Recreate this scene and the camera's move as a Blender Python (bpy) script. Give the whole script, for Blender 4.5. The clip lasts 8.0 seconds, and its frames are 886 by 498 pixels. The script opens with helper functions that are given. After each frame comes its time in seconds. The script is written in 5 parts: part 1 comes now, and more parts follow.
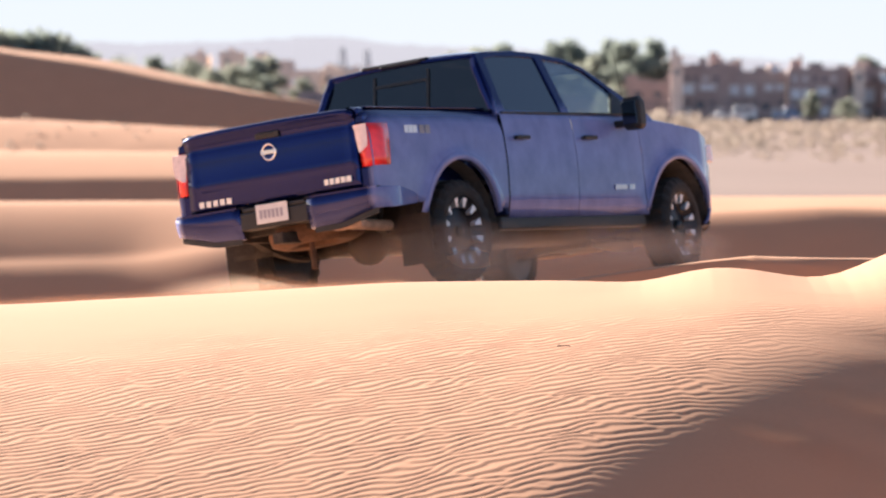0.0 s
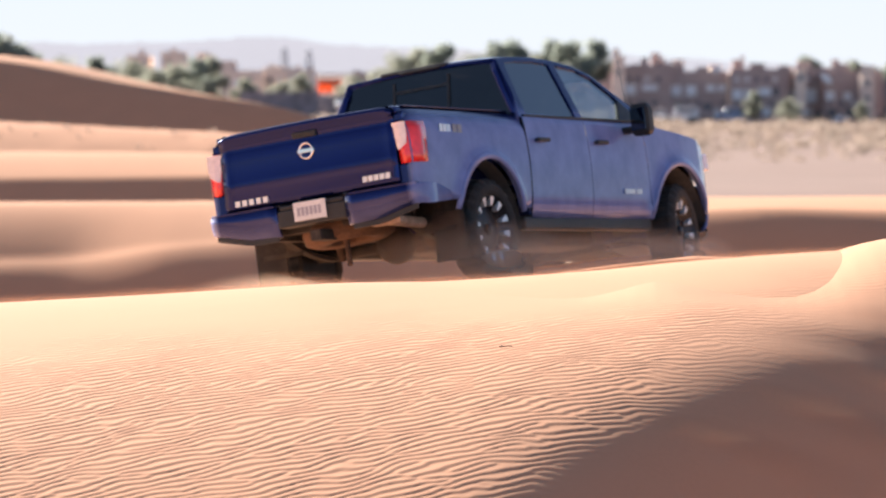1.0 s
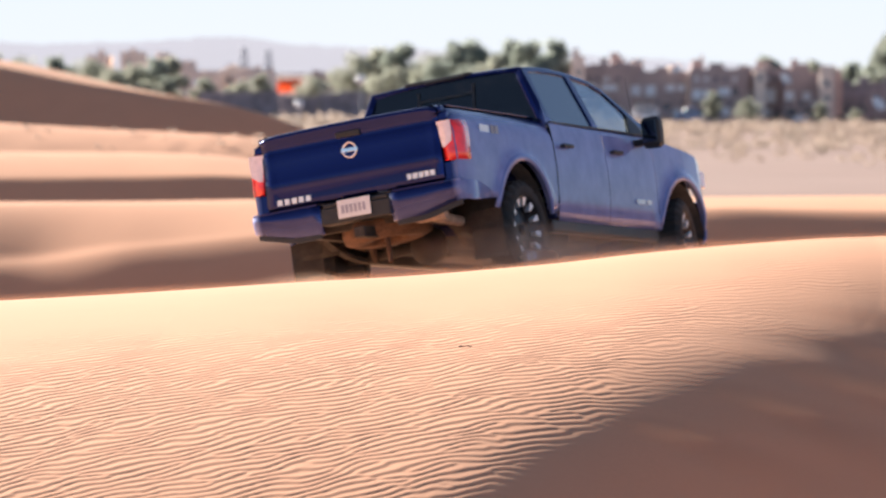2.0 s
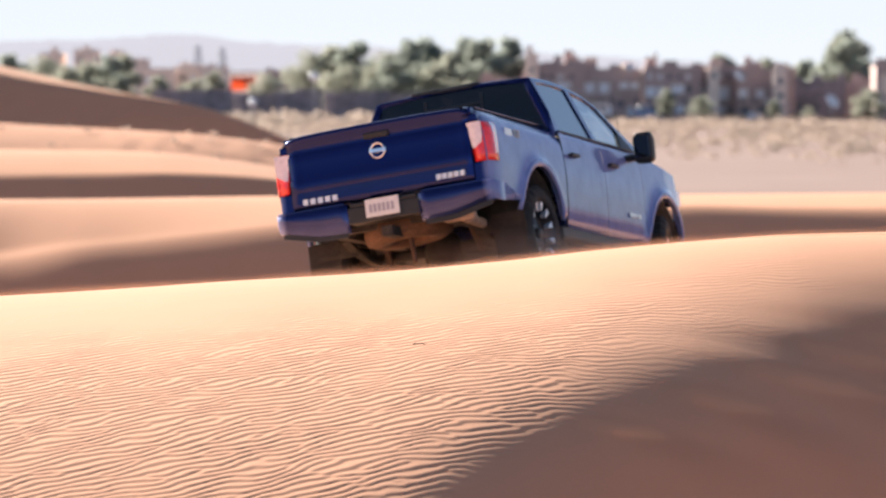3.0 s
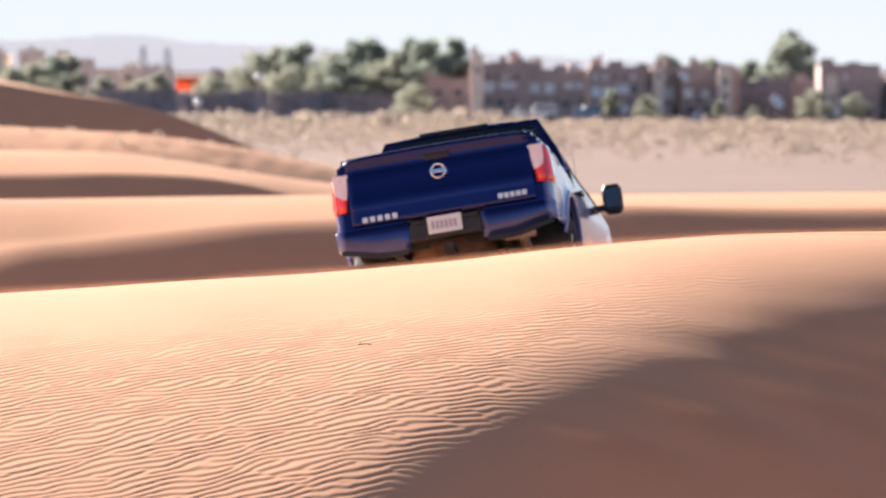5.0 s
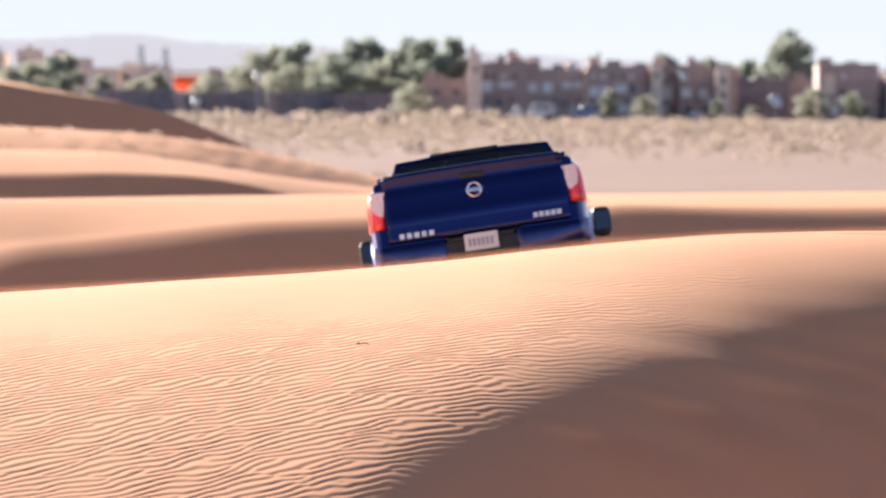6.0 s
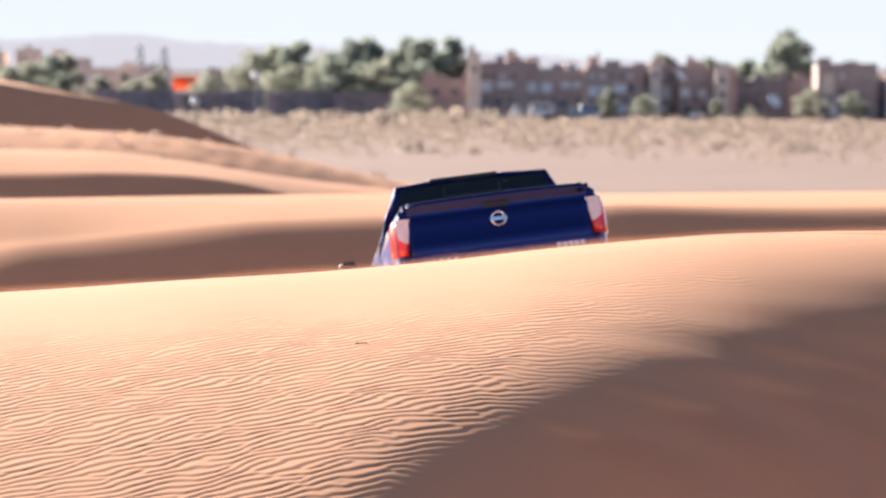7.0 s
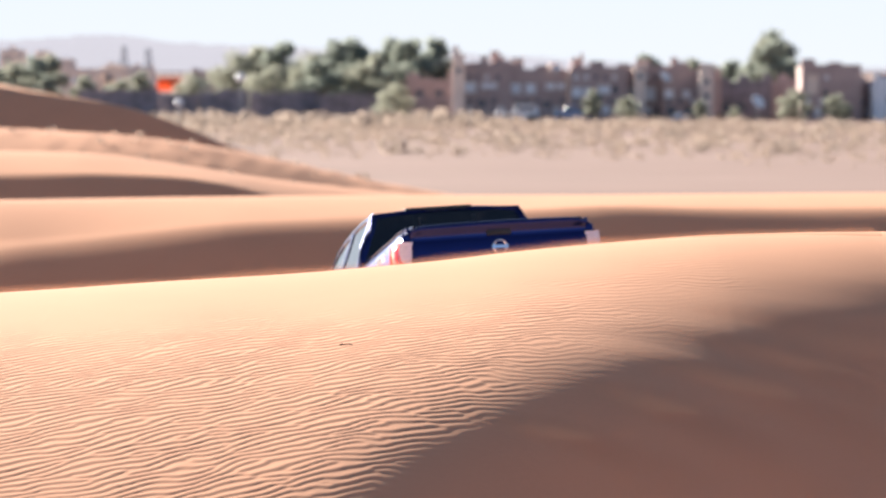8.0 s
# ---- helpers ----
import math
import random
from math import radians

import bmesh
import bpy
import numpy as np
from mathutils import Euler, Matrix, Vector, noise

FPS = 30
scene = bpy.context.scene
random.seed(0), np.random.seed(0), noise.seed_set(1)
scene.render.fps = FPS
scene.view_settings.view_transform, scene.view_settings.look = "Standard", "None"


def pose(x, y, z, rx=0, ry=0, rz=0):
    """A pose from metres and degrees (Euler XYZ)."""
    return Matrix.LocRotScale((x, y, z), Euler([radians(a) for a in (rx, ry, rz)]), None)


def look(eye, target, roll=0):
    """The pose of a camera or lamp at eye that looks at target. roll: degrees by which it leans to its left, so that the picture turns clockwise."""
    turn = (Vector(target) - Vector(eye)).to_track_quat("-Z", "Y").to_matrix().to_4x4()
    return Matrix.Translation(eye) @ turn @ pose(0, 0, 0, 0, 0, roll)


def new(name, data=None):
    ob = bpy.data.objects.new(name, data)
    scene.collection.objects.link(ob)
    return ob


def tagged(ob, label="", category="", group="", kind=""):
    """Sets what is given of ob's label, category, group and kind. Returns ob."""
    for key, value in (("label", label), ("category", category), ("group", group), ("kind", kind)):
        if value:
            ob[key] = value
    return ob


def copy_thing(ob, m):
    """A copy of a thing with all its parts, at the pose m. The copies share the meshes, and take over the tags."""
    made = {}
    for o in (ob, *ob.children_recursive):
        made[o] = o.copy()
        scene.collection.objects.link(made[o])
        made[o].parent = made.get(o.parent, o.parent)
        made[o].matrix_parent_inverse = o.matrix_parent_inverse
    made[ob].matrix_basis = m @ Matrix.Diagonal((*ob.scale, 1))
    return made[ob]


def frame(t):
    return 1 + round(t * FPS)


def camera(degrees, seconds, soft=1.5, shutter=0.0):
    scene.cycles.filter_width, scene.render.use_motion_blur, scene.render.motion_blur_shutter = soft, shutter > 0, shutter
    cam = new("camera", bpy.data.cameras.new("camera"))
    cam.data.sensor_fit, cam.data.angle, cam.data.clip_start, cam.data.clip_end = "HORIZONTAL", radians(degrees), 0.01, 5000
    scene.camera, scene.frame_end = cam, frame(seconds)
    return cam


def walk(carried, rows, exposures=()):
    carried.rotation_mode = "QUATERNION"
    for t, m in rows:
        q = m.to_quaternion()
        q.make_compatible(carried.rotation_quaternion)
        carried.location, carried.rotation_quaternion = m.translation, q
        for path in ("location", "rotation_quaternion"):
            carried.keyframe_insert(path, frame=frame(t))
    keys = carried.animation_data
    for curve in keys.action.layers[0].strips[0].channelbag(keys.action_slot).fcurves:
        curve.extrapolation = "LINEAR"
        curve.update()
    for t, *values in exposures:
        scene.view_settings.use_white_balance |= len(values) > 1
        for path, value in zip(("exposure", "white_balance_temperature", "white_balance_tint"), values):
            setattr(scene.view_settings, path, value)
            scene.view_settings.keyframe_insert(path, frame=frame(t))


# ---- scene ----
EYE = 8.7            # the eye's height over the gravel plain
FOCAL = 8000.0       # focal length in units of a picture 1568 wide
cam = camera(11.194, 8.0, soft=1.9)
PAN = [(0.0, 2.764, -2.337), (0.5, 2.357, -2.342), (1.0, 2.029, -2.331), (1.5, 1.796, -2.327), (3.0, 0.932, -2.362),
       (3.5, 0.71, -2.377), (4.0, 0.457, -2.367), (4.5, 0.298, -2.356), (6.0, 0.213, -2.367), (6.5, 0.221, -2.367),
       (7.0, 0.201, -2.369), (7.5, 0.097, -2.355), (8.0, 0.0, -2.355)]
walk(cam, [(t, pose(0, 0, EYE, 90 + pitch, 0, yaw)) for t, yaw, pitch in PAN])
# a long lens, wide open, focused just behind the near crest
cam.data.dof.use_dof = True
cam.data.dof.focus_distance = 28.5
cam.data.dof.aperture_fstop = 3.4

# ---------------------------------------------------------------- light
SUN_AZ, SUN_EL = radians(-42), radians(20.5)   # from straight ahead, to the left
world = bpy.data.worlds.new("world")
scene.world = world
world.use_nodes = True
wn = world.node_tree
sky = wn.nodes.new("ShaderNodeTexSky")
sky.sky_type = "NISHITA"
sky.sun_disc = False
sky.sun_elevation, sky.sun_rotation = SUN_EL, SUN_AZ
sky.air_density, sky.dust_density, sky.ozone_density = 0.6, 1.0, 1.2
wn.nodes["Background"].inputs["Strength"].default_value = 0.054
wn.links.new(sky.outputs[0], wn.nodes["Background"].inputs["Color"])
sun = new("sun", bpy.data.lights.new("sun", "SUN"))
sun.data.energy, sun.data.angle, sun.data.color = 5.0, radians(0.53), (1.0, 0.93, 0.855)
sun_way = Vector((math.sin(SUN_AZ) * math.cos(SUN_EL), math.cos(SUN_AZ) * math.cos(SUN_EL), math.sin(SUN_EL)))
sun.matrix_world = look(sun_way * 50, (0, 0, 0))
scene.view_settings.exposure = 1.85


# ---------------------------------------------------------------- materials
def material(name, colour, rough=0.6, metal=0.0, vary=0.0, scale=8.0, bump=0.0, bump_scale=60.0, coat=0.0, object_space=True, spec=0.5):
    """A principled material whose colour varies by noise at two scales, with fine relief."""
    m = bpy.data.materials.new(name)
    m.use_nodes = True
    n, l = m.node_tree.nodes, m.node_tree.links
    b = n["Principled BSDF"]
    b.inputs["Roughness"].default_value, b.inputs["Metallic"].default_value = rough, metal
    b.inputs["Coat Weight"].default_value = coat
    b.inputs["Coat Roughness"].default_value = 0.04
    b.inputs["Specular IOR Level"].default_value = spec
    b.inputs["Base Color"].default_value = (*colour, 1)
    co = n.new("ShaderNodeTexCoord")
    if vary:
        mixed = None
        for s, w in ((scale, 1.0), (scale * 7.3, 0.6)):
            t = n.new("ShaderNodeTexNoise")
            t.inputs["Scale"].default_value, t.inputs["Detail"].default_value = s, 4
            l.new(co.outputs["Object"], t.inputs["Vector"])
            r = n.new("ShaderNodeMapRange")
            r.inputs[1].default_value, r.inputs[2].default_value = 0.3, 0.7
            r.inputs[3].default_value, r.inputs[4].default_value = 1 - vary * w, 1 + vary * w
            l.new(t.outputs[0], r.inputs[0])
            if mixed is None:
                mixed = r.outputs[0]
            else:
                x = n.new("ShaderNodeMath")
                x.operation = "MULTIPLY"
                l.new(mixed, x.inputs[0]), l.new(r.outputs[0], x.inputs[1])
                mixed = x.outputs[0]
        v = n.new("ShaderNodeVectorMath")
        v.operation = "SCALE"
        v.inputs[0].default_value = colour
        l.new(mixed, v.inputs["Scale"])
        l.new(v.outputs[0], b.inputs["Base Color"])
    if bump:
        t = n.new("ShaderNodeTexNoise")
        t.inputs["Scale"].default_value, t.inputs["Detail"].default_value = bump_scale, 5
        l.new(co.outputs["Object"], t.inputs["Vector"])
        u = n.new("ShaderNodeBump")
        u.inputs["Strength"].default_value, u.inputs["Distance"].default_value = bump, 0.01
        l.new(t.outputs[0], u.inputs["Height"])
        l.new(u.outputs[0], b.inputs["Normal"])
    return m


def ground_material():
    """Dune sand near by, with a paler gravel plain behind the dunes and darker scrub soil round the settlement."""
    m = bpy.data.materials.new("sand")
    m.use_nodes = True
    n, l = m.node_tree.nodes, m.node_tree.links
    b = n["Principled BSDF"]
    b.inputs["Roughness"].default_value = 0.95
    b.inputs["Specular IOR Level"].default_value = 0.15
    co = n.new("ShaderNodeTexCoord")
    sep = n.new("ShaderNodeSeparateXYZ")
    l.new(co.outputs["Object"], sep.inputs[0])

    def noise_tex(scale, detail=4):
        t = n.new("ShaderNodeTexNoise")
        t.inputs["Scale"].default_value, t.inputs["Detail"].default_value = scale, detail
        l.new(co.outputs["Object"], t.inputs["Vector"])
        return t.outputs[0]

    def ramp(source, a, z, low, high):
        r = n.new("ShaderNodeMapRange")
        for k, v in zip((1, 2, 3, 4), (a, z, low, high)):
            r.inputs[k].default_value = v
        l.new(source, r.inputs[0])
        return r.outputs[0]

    def blend(fac, one, two):
        x = n.new("ShaderNodeMix")
        x.data_type = "RGBA"
        l.new(fac, x.inputs["Factor"])
        for slot, c in ((6, one), (7, two)):
            if isinstance(c, tuple):
                x.inputs[slot].default_value = (*c, 1)
            else:
                l.new(c, x.inputs[slot])
        return x.outputs[2]

    dune = blend(ramp(noise_tex(0.9), 0.35, 0.65, 0, 1), SAND, tuple(c * 0.93 for c in SAND))
    dune = blend(ramp(noise_tex(35, 6), 0.3, 0.7, 0, 1), dune, tuple(c * 0.97 for c in SAND))
    plain = blend(ramp(noise_tex(0.06), 0.35, 0.65, 0, 1), PLAIN, tuple(c * 0.88 for c in PLAIN))
    plain = blend(ramp(noise_tex(0.5), 0.45, 0.7, 0, 0.6), plain, (0.23, 0.16, 0.125))
    add = n.new("ShaderNodeMath")
    l.new(sep.outputs[1], add.inputs[0]), l.new(ramp(noise_tex(0.03), 0.3, 0.7, -15, 15), add.inputs[1])
    l.new(blend(ramp(add.outputs[0], 255, 290, 0, 1), dune, plain), b.inputs["Base Color"])
    u = n.new("ShaderNodeBump")
    u.inputs["Strength"].default_value, u.inputs["Distance"].default_value = 0.10, 0.004
    l.new(noise_tex(55, 6), u.inputs["Height"])
    l.new(u.outputs[0], b.inputs["Normal"])
    return m


SAND, PLAIN = (0.592, 0.303, 0.177), (0.262, 0.172, 0.140)
M_SAND = ground_material()


# ---------------------------------------------------------------- ground
def waves(x, y, size, seed, count=9):
    """Smooth random waves of about that length, within -1 and 1."""
    r = np.random.RandomState(seed)
    out = 0
    for _ in range(count):
        a, p, s = r.uniform(0, 6.283), r.uniform(0, 6.283), size * r.uniform(0.6, 1.7)
        out = out + np.sin(6.283 * (x * math.cos(a) + y * math.sin(a)) / s + p)
    return out / count ** 0.5 / 1.5


def line(x, depth, pairs):
    """Heights against the eye along a crest at a depth, eased through (bearing, drop) pairs, in thousandths."""
    u = np.asarray(x) / depth * 1000
    b = np.array([p[0] for p in pairs], float)
    d = np.array([p[1] for p in pairs], float)
    s = 4.0
    return -depth / 1000 * sum(np.interp(u + o * s, b, d) * w for o, w in zip((-2, -1, 0, 1, 2), (0.1, 0.2, 0.4, 0.2, 0.1)))


def px(*pairs):
    """(column, row) of the end view into bearing and drop, in thousandths."""
    return [((c - 784) / 8, (r - 112) / 8) for c, r in pairs]


NEAR_LOW = px((-390, 540), (0, 518), (300, 498), (400, 496), (610, 493), (750, 497), (870, 466), (950, 471), (1040, 488), (1100, 482), (1180, 440), (1280, 411), (1423, 405), (1700, 396))
NEAR_TOP = px((-390, 540), (0, 518), (300, 498), (500, 486), (600, 478), (780, 461), (900, 445), (1060, 428), (1250, 412), (1423, 405), (1700, 396))
D2_CREST = px((-400, 357), (0, 355), (300, 350), (480, 348), (784, 346), (1060, 346), (1568, 342))
D2_BRINK = px((-400, 462), (-150, 456), (0, 430), (100, 422), (200, 411), (300, 400), (400, 391), (600, 384), (800, 376), (1060, 362), (1250, 367), (1400, 368), (1568, 366))
D3_CREST = px((-400, 266), (0, 267), (150, 270), (250, 281), (350, 297), (480, 318), (640, 336), (784, 350), (1000, 380))
D3_BRINK = px((-400, 316), (0, 311), (150, 307), (300, 311), (400, 324), (480, 348), (600, 375), (900, 400))
D4_CREST = px((-400, 208), (-200, 217), (0, 227), (200, 237), (350, 254), (480, 280), (650, 318), (784, 342), (1000, 380))
D5_BRINK = px((-460, 78), (-386, 91), (-340, 97), (-236, 111), (-116, 136), (0, 155), (50, 162), (100, 168), (150, 175), (200, 184), (250, 196), (300, 212), (350, 234), (400, 256), (450, 273), (500, 288), (650, 327), (900, 370))
D5_CREST = px((-460, 70), (-386, 84), (-340, 90), (-236, 99), (-116, 120), (0, 150), (50, 159), (100, 168), (150, 177), (200, 187), (250, 200), (300, 213), (350, 236), (400, 260), (450, 278), (500, 294), (650, 335), (900, 380))


def near_dune(x, y, dip=1.0):
    """The rippled dune before the truck: a round back that falls towards the eye, and drops behind its crest; dip: how far the saddle in its crest is sunk."""
    top = line(x, 30.0, NEAR_TOP)
    f = np.clip((y - 26.6) / 3.2, 0, 1)
    top = top + dip * (line(x, 30.0, NEAR_LOW) - top) * f * f * (3 - 2 * f)
    d = 30.0 - y
    e = np.maximum(d, 0.0)
    fall = 0.0185 * np.maximum(e - 3.6, 0.0) ** 2
    return np.where(d > 0, top + 0.046 * e - fall - 0.18 * (e - 2.0 * (1 - np.exp(-e / 2.0))), top + 0.046 * d - 0.085 * d * d)


def heights(x, y):
    """The dunes' height over the gravel plain."""
    yw = y + 0.9 * waves(x, y * 0, 30.0, 5) * np.clip((y - 60) / 40, 0, 1)
    # rows across the depth, each a function of x, joined along y by eased steps
    far = -EYE + 0.25 * waves(x, y, 90.0, 3)
    d2c, d2b = line(x, 91.0, D2_CREST), line(x, 88.0, D2_BRINK)
    d3c, d3b = line(x, 144.5, D3_CREST), line(x, 140.0, D3_BRINK)
    d4c = line(x, 190.0, D4_CREST)
    d5b, d5c = line(x, 240.0, D5_BRINK), line(x, 246.0, D5_CREST)
    valley = -7.2 + 0 * x
    knots = [(34.0, truck_ground(x, 34.0)), (44.0, truck_ground(x, 44.0)), (52.0, truck_ground(x, 52.0) * 0.35 - 0.65 * 5.2), (66.0, valley), (84.3, d2b - 2.8), (88.0, d2b), (91.0, d2c), (104.0, d2c - 0.6),
             (125.0, np.minimum(d3b - 2.1, -5.2)), (137.0, d3b - 2.1), (140.0, d3b), (144.5, d3c), (168.0, d3c - 1.5), (183.0, d4c - 1.25), (190.0, d4c), (205.0, d4c - 1.2),
             (228.0, d4c - 1.3), (232.0, np.minimum(d5b - 5.2, d4c - 1.3)), (240.0, d5b), (246.0, d5c), (258.0, d5b - 1.5), (305.0, far)]
    out = np.where(y < 34, 0.0, far)
    for (ya, za), (yb, zb) in zip(knots, knots[1:]):
        f = np.clip((yw - ya) / (yb - ya), 0, 1)
        if ya in (137.0, 232.0):                # slip faces
            g = 1.2 * f - 0.2 * f * f
        elif ya == 84.3:                        # a slip face rounded at its brink
            g = 1 - (1 - f) ** 1.45
        elif ya in (88.0, 140.0, 183.0, 240.0):        # round backs above the brinks
            g = 1 - (1 - f) ** 1.5
        else:
            g = f * f * (3 - 2 * f)
        out = np.where((yw >= ya) & (yw < yb) & (y >= 34), za + (zb - za) * g, out)
    # trampled sand and tufts' hummocks along the far ridge
    out = out + (0.03 * waves(x, y, 2.2, 71) + 0.02 * waves(x, y, 0.8, 72)) * np.clip((y - 168) / 8, 0, 1) * np.clip((207 - y) / 8, 0, 1)
    # before the truck: the near dune, which meets the truck's ground behind its crest
    near = near_dune(x, y)
    side = truck_ground(x, np.maximum(y, 32.0))
    edge = 33.1 + 0.15 * waves(x, y * 0, 2.0, 51)
    f = np.clip((y - edge) / 0.95, 0, 1)
    both = np.where(y > 31.5, near + (np.maximum(near, side) - near) * f, near)
    both = np.where(y > 30.0, np.maximum(both, side - 1.3), both)
    # its shaded flank, steep to the right and towards the eye
    both = both - flank_drop(x, y)
    # the hollow and the rise on which the camera stands
    stand = -1.62 + 0.05 * waves(x, y, 5.0, 9) - 0.0035 * np.clip(y - 4, 0, 30) ** 2.1
    f = np.clip((y - 18.0) / 3.0, 0, 1)
    f = f * f * (3 - 2 * f)
    low = np.maximum(stand, -4.6)
    front = low + (np.maximum(both, -4.6) - low) * f
    out = np.where(y < 34, front, out)
    return out + EYE


def truck_ground(x, y):
    """The slope down which the truck drives, lower to the left."""
    v = np.maximum(y - 36.0, 0.0)
    lip = 0.055 * np.exp(-((y - 34.7) / 0.8) ** 2 - ((x - 0.15) / 0.85) ** 2)
    return lip - 1.68 + 0.125 * np.clip(x + 1.0, -7, 1.7) - 0.004 * v - 0.0155 * v * np.abs(v)


def eased(y, at_y, values):
    """Values along the depth, rounded off at their corners."""
    return sum(np.interp(y + 1.5 * o, at_y, values) * (1 - abs(o)) for o in np.linspace(-0.9, 0.9, 13)) / 6.6923


def flank_line(y):
    """Where the near dune's shaded flank begins."""
    return eased(y, (16.0, 23.2, 24.4, 25.6, 27.0, 28.5, 33.0), FLANK_X)


FLANK_X = (-2.25, -0.32, 0.31, 0.80, 1.36, 2.34, 6.2)


def flank_drop(x, y):
    """How far the flank falls away to the right, with faint streaks of blown sand."""
    s = (x - flank_line(y)) * 0.80
    w = eased(y, (23.0, 26.0, 29.0), (0.15, 0.40, 1.0))
    drop = eased(y, (24.0, 26.0, 28.0), (0.66, 0.58, 0.50)) * w * np.log1p(np.exp(np.clip(s / w, -30, 30)))
    streak = 0.0042 * waves(x * 0.10, y - 0.22 * x, 0.60, 61) * np.clip(s / 0.8 + 0.4, 0, 1)
    f = np.clip((31.4 - y) / 5.4, 0, 1)
    return (drop + streak) * f * f * (3 - 2 * f) * 1.25


RIP_DX, RIP_DY = 0.013, 0.013


def ripple_field(nx=640, ny=880, length=0.076, heading=math.radians(117), seed=12):
    """A tile of self-arranging stripes: noise, banded by wavelength and heading and sharpened over and over, which leaves forks and ends."""
    u = np.random.RandomState(seed).normal(size=(ny, nx))
    kx, ky = np.meshgrid(np.fft.fftfreq(nx, RIP_DX), np.fft.fftfreq(ny, RIP_DY))
    k = np.hypot(kx, ky) + 1e-9
    turn = (np.arctan2(ky, kx) - heading + math.pi) % (2 * math.pi) - math.pi
    band = np.exp(-((k * length - 1) / 0.30) ** 2 - (turn / 0.66) ** 2)
    for _ in range(3):
        u = np.fft.ifft2(np.fft.fft2(u) * band)
        u = u / (np.abs(u) + 0.15 * np.abs(u).mean())
    p = np.angle(u)
    h = np.sin(p + 0.7 * np.sin(p)) * np.clip(np.abs(u) * 8.0, 0, 1)
    h = np.real(np.fft.ifft2(np.fft.fft2(h) * np.exp(-(k * length / 3.6) ** 2)))
    return h / np.abs(h).max()


RIP = ripple_field()


def ripples(x, y):
    """Wind ripples: oblique, wavy and forked, fading towards the crest and on the flank."""
    near = (y > 20) & (y < 29.6) & (np.abs(x) < 9)
    full_x, x, y = x, x[near], y[near]
    gx, gy = (x + 0.03 * waves(x, y, 1.1, 27)) / RIP_DX, (y + 0.05 * waves(x, y, 2.6, 23) + 0.034 * waves(x, y * 0.6, 0.32, 28)) / RIP_DY
    i, j = np.floor(gx).astype(int), np.floor(gy).astype(int)
    u, v = gx - i, gy - j
    ny, nx = RIP.shape
    i0, i1, j0, j1 = i % nx, (i + 1) % nx, j % ny, (j + 1) % ny
    a = (RIP[j0, i0] * (1 - u) + RIP[j0, i1] * u) * (1 - v) + (RIP[j1, i0] * (1 - u) + RIP[j1, i1] * u) * v
    ax = flank_line(y)
    fade = np.clip((28.3 + 0.35 * waves(x, y, 1.6, 31) + 0.12 * x - y) / 2.6, 0, 1)
    mask = fade * np.clip((ax + 0.10 - x) / np.interp(y, (24.5, 26.5), (0.3, 0.8)), 0, 1)
    patch = np.clip(waves(x * 0.7, y * 1.2, 1.4, 33) * 1.8, 0, 1) * np.clip((29.2 - y) / 0.8, 0, 1) * np.clip((ax + 0.5 - x) / 0.8, 0, 1) * np.clip((x + 0.4) / 1.0, 0, 1)
    mask = np.maximum(mask, 0.38 * patch)
    out = np.zeros_like(full_x)
    out[near] = 0.0036 * mask * np.clip(0.72 + (ax - x) * 0.4, 0.55, 1.0) * (1.0 + 0.08 * waves(x, y, 0.9, 35)) * a
    return out


def spaced(*spans):
    return np.array(sorted({round(float(v), 4) for a, b, n in spans for v in np.linspace(a, b, n)}))


def sheet(name, xs, ys, f, mat):
    gx, gy = np.meshgrid(xs, ys)
    co = np.stack([gx, gy, f(gx, gy)], -1).reshape(-1, 3)
    nx, ny = len(xs), len(ys)
    i = np.arange(nx * ny).reshape(ny, nx)
    quads = np.stack([i[:-1, :-1], i[:-1, 1:], i[1:, 1:], i[1:, :-1]], -1).reshape(-1, 4)
    me = bpy.data.meshes.new(name)
    me.from_pydata(co.tolist(), [], quads.tolist())
    me.shade_smooth()
    me.materials.append(mat)
    return new(name, me)


GX = spaced((-4500, -400, 12), (-400, -60, 30), (-60, -18, 60), (-18, -6.5, 70), (-6.5, -4.2, 40), (-4.2, 3.0, 480), (3.0, 4.5, 30), (4.5, 16, 70), (16, 60, 60), (60, 400, 30), (400, 4500, 12))
GY = spaced((-4500, -60, 10), (-60, 18, 30), (18, 21.3, 30), (21.3, 28.9, 600), (28.9, 34, 70), (34, 60, 60), (60, 84, 40), (84, 96, 60), (96, 136, 40), (136, 141, 24), (141, 229, 90), (229, 245, 40), (245, 310, 40), (310, 800, 60), (800, 4600, 16))
ground = tagged(sheet("ground", GX, GY, lambda x, y: heights(x, y) + ripples(x, y), M_SAND), "wind-rippled orange dune sand with a pale gravel plain behind", "sand", kind="structure")


def drift_height(x, y):
    """The loose sand that slides up along the near crest: the crest's full shape, sinking into the dune at its rim."""
    z = near_dune(x, y, 0.0) + EYE + 0.003 - flank_drop(x, y)
    rim = np.minimum(np.minimum((x + 2.6) / 0.6, (3.0 - x) / 0.6), np.minimum((y - 26.1) / 0.6, (32.4 - y) / 1.0))
    return z + ripples(x, y) - 0.006 * np.clip(1 - rim, 0, 1) ** 2


drift = tagged(sheet("sand_drift", GX[(GX > -2.6) & (GX < 3.0)], GY[(GY > 26.1) & (GY < 32.4)], drift_height, M_SAND), "loose orange sand building up along the dune crest", "sand")
drift.data.transform(Matrix.Translation((0, -29.5, -7.3)))


